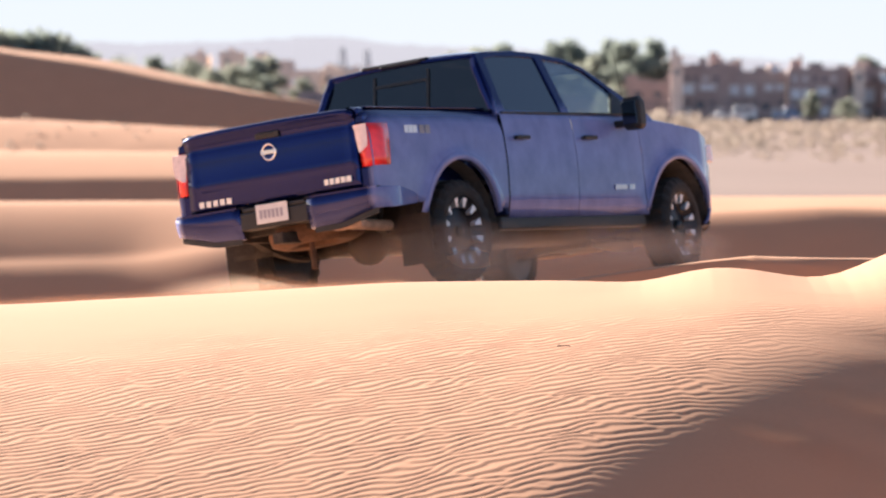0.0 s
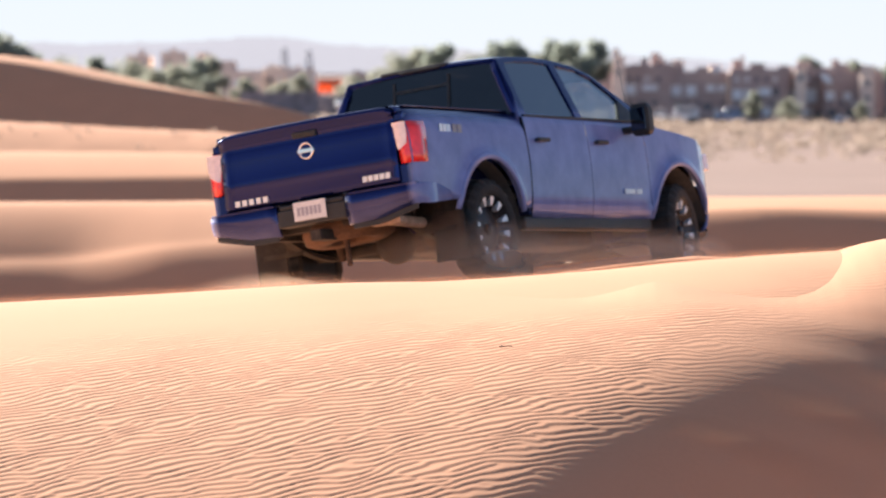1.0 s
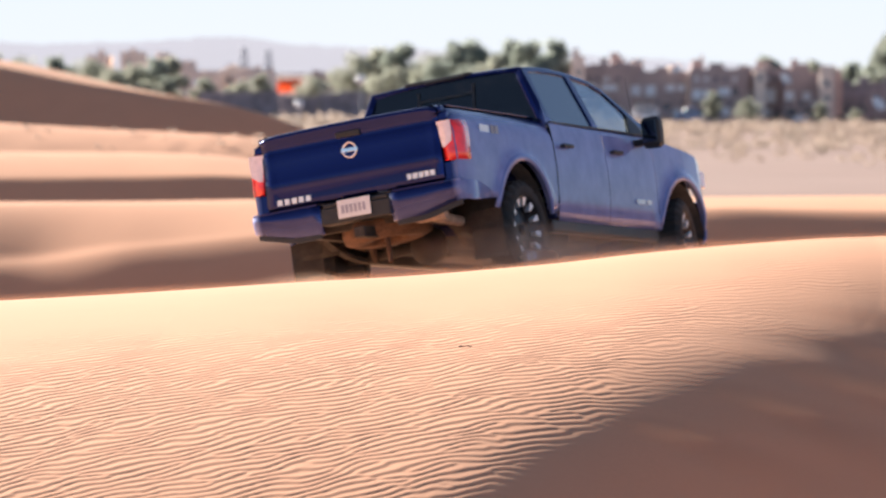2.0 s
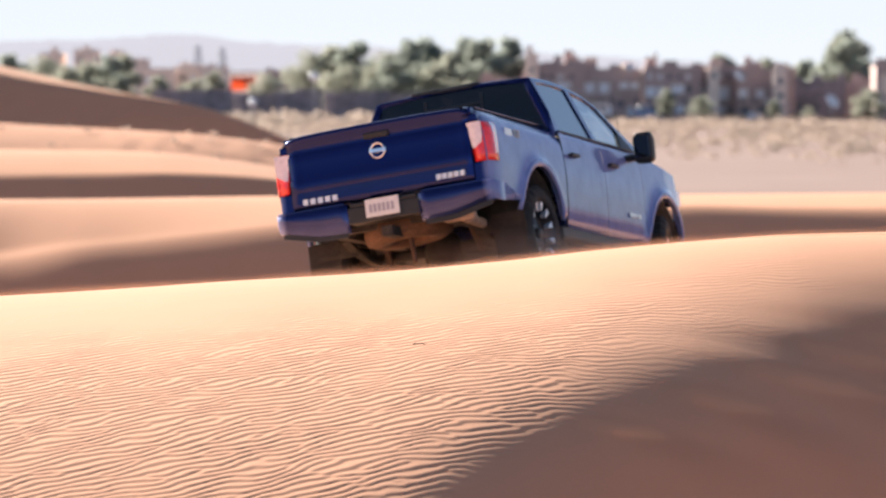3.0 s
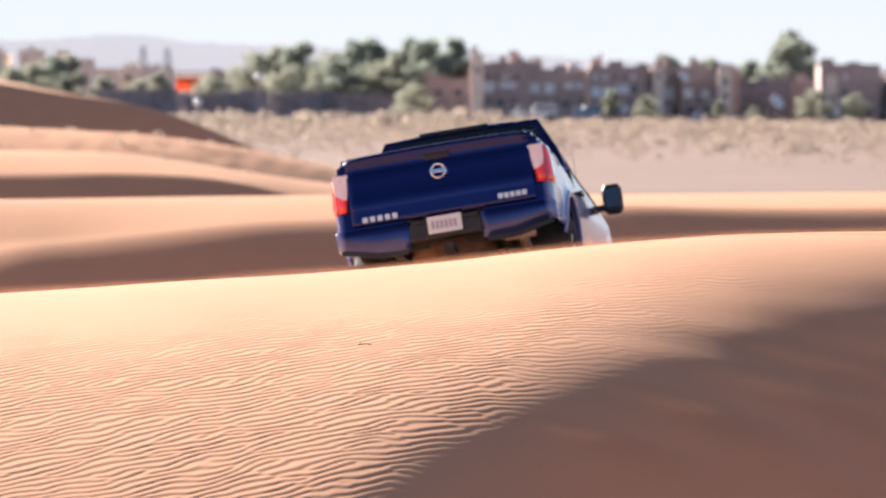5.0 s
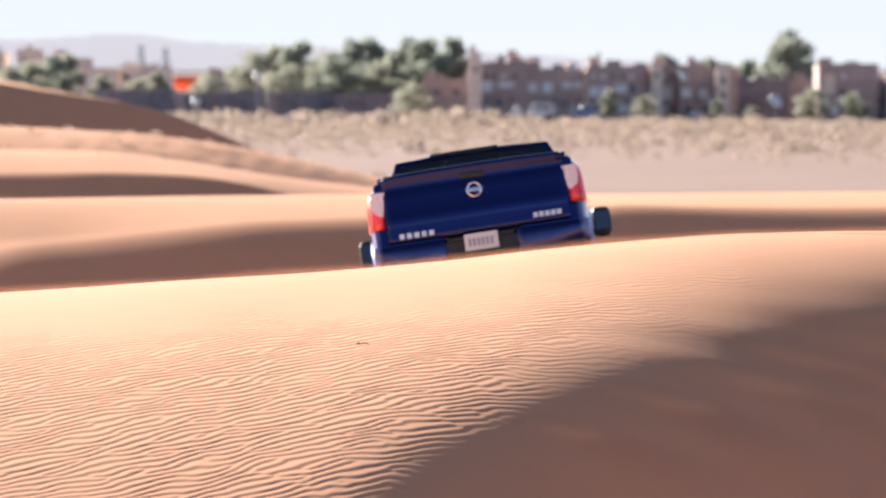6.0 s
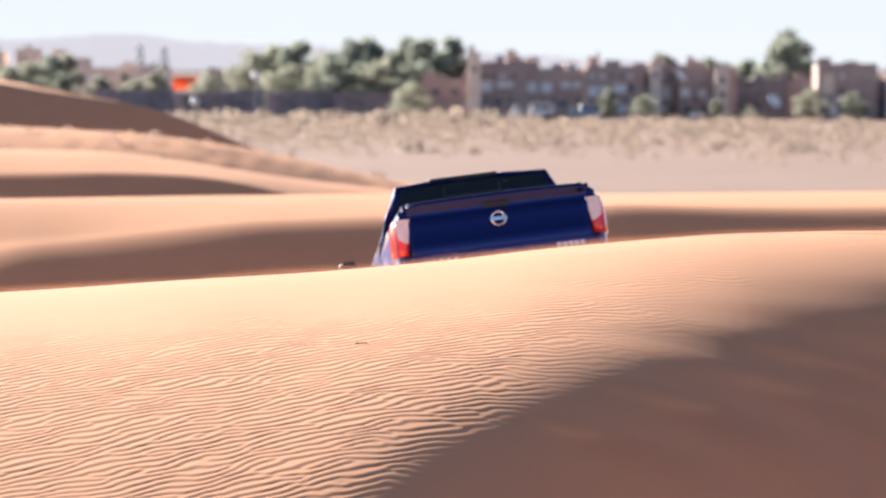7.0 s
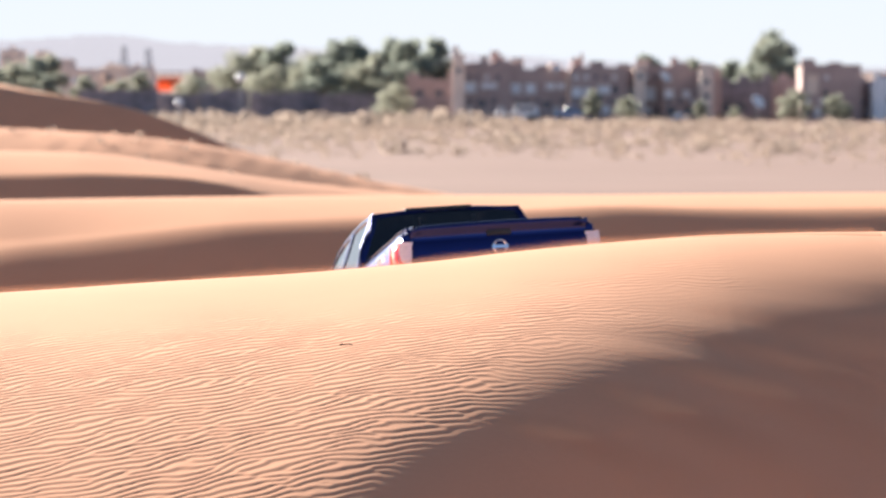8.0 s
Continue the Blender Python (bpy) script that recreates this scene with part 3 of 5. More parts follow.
    plate = part("number_plate", boxes(((-0.155, -1.292, 0.635), (0.155, -1.284, 0.79))), M_WHITE, truck, "white number plate", bevel=0.003)
    word = part("plate_bars", text_bars(bmesh.new(), 6, 0.24, 0.07, 0.004, 0.3), M_INK, plate, "dark plain bars")
    word.matrix_basis = pose(0, -1.290, 0.71)
    # ---- cab sides
    for s in (-1, 1):
        for name, y0, y1, hy, ext in (("rear_door", 0.755, 1.86, 0.90, 0), ("front_door", 1.868, 2.955, 1.99, 0)):
            door = part(name, side_skin(s, y0, y1, lambda y: 0.52, lambda y: belt - 0.012 * y, ((0.03, 0.004), (0.06, 0.0))), M_PAINT, truck, "blue door with black pull handle", smooth=True)
            hx = side_x(hy, 1.18)
            bm = bmesh.new()
            box(bm, (hx + 0.022, hy - 0.02, 1.165), (hx + 0.05, hy + 0.19, 1.198)) if s > 0 else box(bm, (-hx - 0.05, hy - 0.02, 1.165), (-hx - 0.022, hy + 0.19, 1.198))
            box(bm, (s * hx - 0.03, hy - 0.005, 1.168), (s * hx + 0.03, hy + 0.02, 1.195))
            box(bm, (s * hx - 0.03, hy + 0.15, 1.168), (s * hx + 0.03, hy + 0.175, 1.195))
            part("handle", bm, M_BLACK, door, "black handle", bevel=0.008)
        part("sill", boxes(((s * 0.90 - 0.05, 0.62, 0.42), (s * 0.90 + 0.05, 2.98, 0.53))), M_BLACK, truck, "black sill below the doors", bevel=0.02)
        for k, (y, w, n) in enumerate(((2.55, 0.20, 5), (2.73, 0.10, 2))):
            word = part("door_badge", text_bars(bmesh.new(), n, w, 0.042, 0.006, 0.22), M_BADGE, truck, "bright badge of plain bars")
            word.matrix_basis = Matrix.Translation((s * (side_x(y, 0.745) + 0.012), y, 0.758)) @ pose(0, 0, 0, 0, 0, s * 90)
        # front wing
        part("front_wing", side_skin(s, 2.963, 4.37, lambda y: 0.52 if y < 3.5 else 0.60, lambda y: float(np.interp(y, (2.96, 3.3, 4.0, 4.25, 4.37), (1.365, 1.345, 1.27, 1.20, 1.10))), ((0.06, 0.018), (0.13, 0.026))), M_PAINT, truck, "blue front wing with flared arch", smooth=True)
        bm = bmesh.new()
        box(bm, (s * 0.86 - 0.06, 4.15, 0.98), (s * 0.86 + 0.06, 4.36, 1.14), Matrix())
        part("headlamp", bm, M_CLEAR, truck, "pale headlamp", bevel=0.02)
        # wheel housings, mud flaps
        for yc in (0, WB):
            rows = []
            for k in range(13):
                a = math.pi * (k / 12)
                c, d = math.cos(a) * (ARCH_R + 0.0), math.sin(a) * (ARCH_R + 0.005) / 0.97
                rows.append([(s * (0.94 + 0.0), yc + c, AXLE_Z + d), (s * 0.55, yc + c, AXLE_Z + d)])
            bm = loft(rows)
            part("wheel_housing", bm, M_UNDER, truck, smooth=True, solid=0.01)
            part("housing_wall", boxes(((s * 0.545 - 0.01, yc - ARCH_R, 0.5), (s * 0.545 + 0.01, yc + ARCH_R, 1.0))), M_UNDER, truck)
            rows = []
            for k in range(25):
                a = 0.25 + (math.pi - 0.5) * k / 24
                row = []
                for r, o in ((ARCH_R - 0.004, -0.03), (ARCH_R - 0.004, 0.006), (ARCH_R + 0.03, 0.009), (ARCH_R + 0.052, 0.005), (ARCH_R + 0.06, -0.01)):
                    y, z = yc + math.cos(a) * r, AXLE_Z + math.sin(a) * r / 0.97
                    row.append((s * (side_x(y, max(z, 0.5)) + o), y, z))
                rows.append(row)
            part("arch_flare", loft(rows), M_PAINT, truck, "blue wheel-arch flare", smooth=True, solid=0.01)
        build_mirror(truck, s)
    def taller(z):
        return z if z < 1.40 else 1.40 + (z - 1.40) * 1.075
    # ---- greenhouse: leaning side frames with two openings each
    def lean(s, inset=0.0):
        return lambda y, z: (s * (0.955 - (z - 1.38) * 0.45 - 0.05 * max(0, y - 2.5) * (z - 1.36) / 0.45 - inset), y, taller(z))
    outline = [(0.735, 1.385), (2.0, 1.375), (3.28, 1.35), (3.25, 1.40), (2.95, 1.575), (2.70, 1.715), (2.50, 1.81), (2.25, 1.875), (1.90, 1.91), (1.5, 1.925), (1.1, 1.915), (0.86, 1.893), (0.80, 1.80), (0.76, 1.60)]
    rear_open = [(0.90, 1.42), (1.80, 1.41), (1.80, 1.872), (1.55, 1.882), (1.20, 1.875), (0.985, 1.855)]
    front_open = [(1.92, 1.408), (2.92, 1.39), (2.97, 1.42), (2.74, 1.63), (2.50, 1.765), (2.28, 1.83), (1.92, 1.866)]
    for s in (-1, 1):
        part("cab_frame", panel(outline, [rear_open, front_open], lean(s), (-s * 0.05, 0, -0.02)), M_PAINT, truck, "blue cab pillars and roof rail", bevel=0.008)
        part("quarter_glass", panel(rear_open, [], lean(s, 0.016), (-s * 0.005, 0, 0)), M_TINT, truck, "dark privacy glass")
        part("door_glass", panel(front_open, [], lean(s, 0.016), (-s * 0.005, 0, 0)), M_GLASS, truck, "clear door glass")
        part("mirror_sail", panel([(2.60, 1.392), (2.97, 1.388), (2.99, 1.43), (2.80, 1.59)], [], lean(s, -0.004), (-s * 0.03, 0, 0)), M_BLACK, truck, bevel=0.004)
        bm = boxes(((s * 0.948 - 0.012, 0.80, 1.385), (s * 0.948 + 0.022, 2.92, 1.405)))
        part("belt_moulding", bm, M_BLACK, truck, bevel=0.004)
    # roof: crowned, with a darker centre lamp and fin at its rear edge
    rows = []
    for y, z in ((0.845, 1.895), (0.90, 1.93), (1.1, 1.955), (1.5, 1.968), (1.9, 1.952), (2.25, 1.91), (2.50, 1.832), (2.56, 1.805)):
        w = 0.955 - (z - 0.035 - 1.38) * 0.45
        rows.append([(w * u, y, taller(z) - 0.045 * abs(u) ** 2.6) for u in np.linspace(-1, 1, 17)])
    part("roof", loft(rows), M_PAINT, truck, "blue crowned roof", smooth=True, solid=0.02)
    part("brake_light", boxes(((-0.20, 0.826, 1.931), (0.20, 0.875, 1.955)), ((-0.40, 0.840, 1.940), (0.26, 0.93, 1.972))), M_BLACK, truck, "black high brake light at the roof edge", bevel=0.01)
    def back(x, v):
        return (x, 0.735 + 0.11 * v / 0.5, 1.385 + v * 1.075)
    rear = [(-0.955, 0.0), (0.955, 0.0), (0.895, 0.20), (0.735, 0.51), (0.0, 0.54), (-0.735, 0.51), (-0.895, 0.20)]
    hole = [(-0.91, 0.03), (0.91, 0.03), (0.86, 0.20), (0.712, 0.482), (0.0, 0.508), (-0.712, 0.482), (-0.86, 0.20)]
    part("cab_back", panel(rear, [hole], back, (0, 0.03, 0)), M_PAINT, truck, "blue cab rear frame", bevel=0.006)
    glass = part("rear_window", panel(hole, [], lambda x, v: (x, back(x, v)[1] + 0.012, back(x, v)[2]), (0, 0.005, 0)), M_TINT, truck, "dark rear window with a sliding centre pane")
    bm = bmesh.new()
    for x in (-0.27, 0.27):
        vs = panel([(x - 0.012, 0.06), (x + 0.012, 0.06), (x + 0.012, 0.45), (x - 0.012, 0.45)], [], back, (0, 0.02, 0))
        me = bpy.data.meshes.new("slider")
        vs.to_mesh(me), vs.free()
        bm.from_mesh(me)
    vs = panel([(-0.27, 0.36), (0.27, 0.36), (0.27, 0.38), (-0.27, 0.38)], [], back, (0, 0.02, 0))
    me = bpy.data.meshes.new("slider")
    vs.to_mesh(me), vs.free()
    bm.from_mesh(me)
    part("slider_frame", bm, M_BLACK, glass)
    part("cab_wall", boxes(((-0.94, 0.74, 0.55), (0.94, 0.77, 1.385))), M_PAINT, truck)
    screen = [(-0.68, 0.0), (0.68, 0.0), (0.80, 0.92), (-0.80, 0.92)]
    part("windscreen", panel(screen, [], lambda x, v: (x, 2.56 + 0.74 * v / 0.92, 1.83 - 0.46 * v / 0.92), (0, -0.005, -0.004)), M_GLASS, truck, "raked windscreen")
    # bonnet, grille, front bumper
    rows = []
    for y, z in ((3.25, 1.385), (3.5, 1.385), (3.8, 1.36), (4.1, 1.31), (4.25, 1.26), (4.35, 1.17)):
        w = side_x(y, 1.3) - 0.11
        rows.append([(w * u, y + 0.05 * (1 - u * u), z - 0.03 * u * u + (0.02 if 0.35 < abs(u) < 0.7 else 0)) for u in np.linspace(-1, 1, 15)])
    part("bonnet", loft(rows), M_PAINT, truck, "blue bonnet", smooth=True, solid=0.02)
    part("cowl", boxes(((-0.88, 3.16, 1.30), (0.88, 3.34, 1.35))), M_BLACK, truck)
    part("grille", boxes(((-0.74, 4.30, 0.74), (0.74, 4.37, 1.15)), ((-0.6, 4.36, 0.80), (0.6, 4.39, 0.85)), ((-0.6, 4.36, 0.92), (0.6, 4.39, 0.97)), ((-0.6, 4.36, 1.04), (0.6, 4.39, 1.09))), M_BLACK, truck, "black barred grille", bevel=0.01)
    rows = []
    for z, o in ((0.42, -0.12), (0.46, -0.05), (0.54, 0.0), (0.72, 0.02), (0.84, 0.0), (0.86, -0.05)):
        rows.append([(x, 4.47 + o - 0.34 * max(0, abs(x) - 0.60) ** 1.6 / 0.36 ** 1.6, z) for x in np.linspace(-0.955, 0.955, 21)])
    part("front_bumper", loft(rows), M_PAINT, truck, "blue front bumper", smooth=True, solid=0.03)
    part("skid_lip", loft([[(x, 4.44 + o - 0.33 * max(0, abs(x) - 0.60) ** 1.6 / 0.36 ** 1.6, z) for x in np.linspace(-0.945, 0.945, 15)] for z, o in ((0.33, -0.16), (0.36, -0.06), (0.405, -0.02))]), M_SANDY, truck, "dusty lower lip", solid=0.02)
    # ---- cabin
    for s in (-1, 1):
        bm = boxes(((s * 0.42 - 0.26, 1.95, 0.80), (s * 0.42 + 0.26, 2.50, 1.0)), ((s * 0.42 - 0.25, 1.84, 0.95), (s * 0.42 + 0.25, 1.99, 1.50)), ((s * 0.42 - 0.14, 1.84, 1.54), (s * 0.42 + 0.14, 1.93, 1.72)))
        part("front_seat", bm, M_SEAT, truck, "dark front seat with headrest", bevel=0.04)
    part("rear_bench", boxes(((-0.72, 0.86, 0.80), (0.72, 1.40, 1.0)), ((-0.72, 0.80, 0.95), (0.72, 0.95, 1.50)), ((-0.50, 0.82, 1.50), (-0.24, 0.90, 1.66)), ((0.24, 0.82, 1.50), (0.50, 0.90, 1.66))), M_SEAT, truck, "dark rear bench", bevel=0.03)
    part("dashboard", boxes(((-0.85, 2.85, 0.9), (0.85, 3.25, 1.33))), M_SEAT, truck, bevel=0.05)
    part("cabin_floor", boxes(((-0.9, 0.78, 0.52), (0.9, 3.2, 0.58))), M_SEAT, truck)
    wheel = lathe([(0.165, -0.014), (0.18, 0.0), (0.165, 0.014), (0.15, 0.0), (0.165, -0.014)], 24)
    box(wheel, (-0.01, -0.16, -0.03), (0.01, 0.16, 0.03))
    st = part("steering_wheel", wheel, M_SEAT, truck)
    st.matrix_basis = Matrix.Translation((-0.42, 2.72, 1.20)) @ pose(0, 0, 0, -25, 0, 0) @ pose(0, 0, 0, 0, 0, 90)
    # ---- underbody
    for s in (-1, 1):
        part("frame_rail", boxes(((s * 0.48 - 0.04, -1.15, 0.52), (s * 0.48 + 0.04, 4.2, 0.64))), M_UNDER, truck)
        rows = [[(s * 0.58 - 0.035, y, 0.40 + 0.16 * (y / 0.75) ** 2 + h), (s * 0.58 + 0.035, y, 0.40 + 0.16 * (y / 0.75) ** 2 + h)] for h in (0,) for y in np.linspace(-0.75, 0.75, 9)]
        part("leaf_spring", loft(rows), M_UNDER, truck, solid=0.035)
        part("shock_absorber", tube(tube(bmesh.new(), (s * 0.44, -0.10, 0.36), (s * 0.40, -0.28, 0.60), 0.032), (s * 0.40, -0.28, 0.6), (s * 0.38, -0.36, 0.78), 0.022), M_DUST, truck)
        part("front_arm", tube(bmesh.new(), (s * 0.80, WB, 0.34), (s * 0.35, WB, 0.40), 0.04), M_UNDER, truck)
    ax = tube(bmesh.new(), (-0.82, 0, 0.42), (0.82, 0, 0.42), 0.05)
    bmesh.ops.create_uvsphere(ax, u_segments=14, v_segments=8, radius=0.17, matrix=Matrix.Translation((0.05, -0.03, 0.42)))
    part("rear_axle", ax, M_UNDER, truck, "dusty rear axle", smooth=True)
    spare = part("spare_tyre", lathe([(0.17, -0.10), (0.30, -0.115), (0.38, -0.08), (0.395, 0), (0.38, 0.08), (0.30, 0.115), (0.17, 0.10), (0.17, -0.10)], 32), M_CAKED, truck, "sand-coated spare tyre under the bed", smooth=True)
    spare.matrix_basis = Matrix.Translation((-0.02, -0.66, 0.56)) @ pose(0, 0, 0, 0, 86, 0)
    part("spare_rim", lathe([(0.0, -0.04), (0.17, -0.05), (0.17, 0.05), (0.0, 0.04)], 20), M_UNDER, spare)
    part("hitch", boxes(((-0.05, -1.25, 0.46), (0.05, -0.95, 0.55)), ((-0.45, -1.02, 0.56), (0.45, -0.95, 0.62))), M_UNDER, truck, "receiver hitch", bevel=0.008)
    ex = tube(bmesh.new(), (0.66, -1.16, 0.53), (0.62, -0.55, 0.52), 0.045, n=16)
    box(ex, (0.50, -1.195, 0.495), (0.78, -1.10, 0.555))
    part("exhaust", ex, M_SANDY, truck, "sand-dusted exhaust tip", bevel=0.012)
    part("spare_hanger", tube(bmesh.new(), (0.10, -0.92, 0.24), (0.06, -0.86, 0.50), 0.022, n=8), M_CAKED, truck, "sand-caked hanger strap")
    for s in (-1, 1):
        flap = boxes(((s * 0.865 - 0.15, -0.560, 0.17), (s * 0.865 + 0.15, -0.545, 0.58)), ((s * 0.865 - 0.15, -0.566, 0.17), (s * 0.865 + 0.15, -0.538, 0.20)))
        part("mud_flap", flap, M_UNDER, truck, "sand-dusted rubber mud flap", bevel=0.004)
        part("bumper_lip", loft([[(x, y + 0.03, 0.535 + 0.085 * max(0.0, abs(x) - 0.62) / 0.36 + dz) for x, y, _ in bumper_row(0, 0.0, s * 0.36, s * 0.965, 9)] for dz in (-0.032, 0.01)]), M_BLACK, truck, "black lower lip of the bumper", solid=0.02)
        part("bumper_trim", loft([bumper_row(z, o, s * 0.36, s * 0.985, 10) for z, o in ((0.782, 0.003), (0.798, 0.004), (0.803, -0.012))]), M_PAINT, truck, "rolled upper edge of the bumper", solid=0.004)
    part("aerial", tube(tube(bmesh.new(), (0.80, 3.10, 1.36), (0.80, 3.10, 1.40), 0.014, n=8), (0.80, 3.10, 1.40), (0.80, 3.02, 1.98), 0.004, 0.002, 6), M_BLACK, truck, "thin black whip aerial")
    part("muffler", tube(bmesh.new(), (0.50, 0.9, 0.46), (0.50, 1.7, 0.46), 0.11, n=16), M_UNDER, truck, smooth=True)
    part("gearbox", boxes(((-0.22, 1.9, 0.38), (0.2, 3.3, 0.62))), M_UNDER, truck, bevel=0.06)
    part("fuel_tank", boxes(((-0.44, 0.75, 0.38), (-0.1, 2.0, 0.60))), M_UNDER, truck, bevel=0.05)
    part("prop_shaft", tube(bmesh.new(), (0.05, 0.1, 0.44), (0, 2.0, 0.50), 0.045), M_UNDER, truck, smooth=True)
    part("floor_pan", boxes(((-0.88, -1.0, 0.70), (0.88, 0.74, 0.74))), M_UNDER, truck)
    part("engine_guard", boxes(((-0.45, 3.3, 0.34), (0.45, 4.3, 0.40))), M_UNDER, truck)
    wheels = [build_wheel(truck, s * 0.865, y, AXLE_Z, s) for y in (0, WB) for s in (-1, 1)]
    return truck, wheels


truck, WHEELS = build_truck()


# ---------------------------------------------------------------- distance: hills, settlement, trees, scrub
M_MUD = material("mud_render", (0.47, 0.345, 0.31), 0.95, vary=0.12, scale=0.4, bump=0.3, bump_scale=3)
# pale tone stands in for sunlit tower faces and haze over far houses
M_MUD_LIT_HAZED = material("sunlit_hazed_render", (0.82, 0.66, 0.55), 0.95, vary=0.10, scale=0.4, bump=0.3, bump_scale=3)
M_STONE = material("dark_stone", (0.24, 0.215, 0.23), 0.95, vary=0.30, scale=0.6, bump=0.5, bump_scale=4)
M_PANE = material("window_pane", (0.10, 0.12, 0.16), 0.12, vary=0.15, scale=1)
M_CURTAIN = material("white_shutter", (0.84, 0.83, 0.84), 0.7, vary=0.06, scale=1)
M_WOOD = material("weathered_wood", (0.20, 0.13, 0.09), 0.85, vary=0.25, scale=2)
M_BARK = material("bark", (0.13, 0.10, 0.08), 0.95, vary=0.3, scale=3)


def leaf_material(name, colour, vary):
    """Leaves that let part of the light through."""
    m = material(name, colour, 0.75, vary=vary, scale=0.5)
    n, l = m.node_tree.nodes, m.node_tree.links
    t, x = n.new("ShaderNodeBsdfTranslucent"), n.new("ShaderNodeMixShader")
    l.new(n["Principled BSDF"].inputs["Base Color"].links[0].from_socket, t.inputs[0])
    x.inputs[0].default_value = 0.55
    l.new(n["Principled BSDF"].outputs[0], x.inputs[1]), l.new(t.outputs[0], x.inputs[2])
    l.new(x.outputs[0], n["Material Output"].inputs[0])
    return m


# both tree greens are lightened beyond their own colour to carry distance haze
M_LEAF = leaf_material("leaves", (0.29, 0.315, 0.265), 0.3)
M_LEAF_DRY = leaf_material("dusty_hazed_leaves", (0.335, 0.34, 0.27), 0.3)
M_LEAF_TAN = leaf_material("olive_tan_leaves", (0.31, 0.25, 0.205), 0.25)
M_SCRUB = leaf_material("dry_scrub", (0.34, 0.265, 0.215), 0.25)
M_VAN = material("white_paint", (0.80, 0.80, 0.80), 0.35, vary=0.04, scale=2, coat=0.6)
M_CAR = material("pale_blue_paint", (0.20, 0.30, 0.48), 0.3, vary=0.05, scale=2, coat=0.6)
M_AWNING = leaf_material("orange_canvas", (0.78, 0.25, 0.10), 0.10)
M_DISH = material("dish_white", (0.78, 0.78, 0.76), 0.5, vary=0.05, scale=2)
M_STEEL = material("grey_steel", (0.32, 0.33, 0.36), 0.6, 0.3, vary=0.1, scale=1)


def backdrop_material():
    m = material("haze_glow_hills", (0.22, 0.21, 0.22), 1.0, vary=0.10, scale=0.004)
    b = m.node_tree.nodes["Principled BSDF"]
    # distance haze over the hills, put in as a faint glow
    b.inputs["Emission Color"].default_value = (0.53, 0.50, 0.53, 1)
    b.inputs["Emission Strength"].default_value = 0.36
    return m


def at(column, row, depth):
    """A place by its column and row in the end view and its depth."""
    return Vector(((column - 784) / FOCAL * depth, depth, EYE - (row - 112) / FOCAL * depth))


HILLS = px((-1500, 90), (-900, 80), (-390, 69), (-150, 74), (0, 71), (90, 70), (150, 64), (190, 58), (215, 62), (250, 66), (300, 74), (380, 80), (500, 84), (650, 92), (850, 97), (950, 103), (1050, 110), (1200, 116), (1400, 119), (1568, 122), (2400, 112))
D_H = 4400.0
hx = np.linspace(-1400, 1400, 420)
hz = line(hx, D_H, HILLS) + EYE + 1.6 * waves(hx, hx * 0, 60.0, 41) + 1.1 * waves(hx, hx * 0, 17.0, 42)
rows = [[(x, D_H + dy, -12 + (z + 12) * f) for x, z in zip(hx, hz)] for f, dy in ((0, -60), (0.35, -45), (0.75, -20), (1, 0), (0.8, 40))]
bm = loft(rows)
me = bpy.data.meshes.new("backdrop")
bm.to_mesh(me), bm.free()
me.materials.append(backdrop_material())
tagged(new("backdrop", me), "blue-grey hills on the horizon with haze painted as glow", "hills", kind="structure")


def sky_material():
    """Bright horizon haze, bluer with height."""
    m = bpy.data.materials.new("horizon_haze")
    m.use_nodes = True
    n, l = m.node_tree.nodes, m.node_tree.links
    co, sep, r, e = (n.new("ShaderNode" + k) for k in ("TexCoord", "SeparateXYZ", "ValToRGB", "Emission"))
    up = n.new("ShaderNodeMapRange")
    up.inputs[2].default_value = 420.0
    r.color_ramp.elements[0].color = (0.256, 0.268, 0.288, 1)
    r.color_ramp.elements[1].color = (0.205, 0.250, 0.305, 1)
    l.new(co.outputs["Object"], sep.inputs[0]), l.new(sep.outputs[2], up.inputs[0])
    l.new(up.outputs[0], r.inputs[0]), l.new(r.outputs[0], e.inputs[0]), l.new(e.outputs[0], n["Material Output"].inputs[0])
    return m


haze = loft([[(4700 * math.sin(a), 4700 * math.cos(a), z) for a in np.linspace(-0.5, 0.5, 24)] for z in (-20, 200, 420)])
me = bpy.data.meshes.new("backdrop_sky")
haze.to_mesh(me), haze.free()
me.materials.append(sky_material())
tagged(new("backdrop_sky", me), "pale hazy sky over the horizon", "sky", kind="structure")


# ---- trees
def leaf_cloud(r, centre, size, count, leaf):
    """Vertices and faces of small crumpled leaf sprays round a centre."""
    vs, fs = [], []
    for _ in range(count):
        d = r.normal(size=3)
        d /= np.linalg.norm(d)
        p = np.array(centre) + d * np.array(size) * r.uniform(0.35, 1.0) ** 0.5
        a, b = r.normal(size=3), r.normal(size=3)
        a /= np.linalg.norm(a)
        b -= a * (a @ b)
        b /= np.linalg.norm(b)
        s = leaf * r.uniform(0.6, 1.4)
        k = len(vs)
        n = np.cross(a, b) * s * 0.3
        vs += [p - a * s, p + b * s * 0.6 + n, p + a * s, p - b * s * 0.6 + n]
        fs += [(k, k + 1, k + 2), (k, k + 2, k + 3)]
    return vs, fs


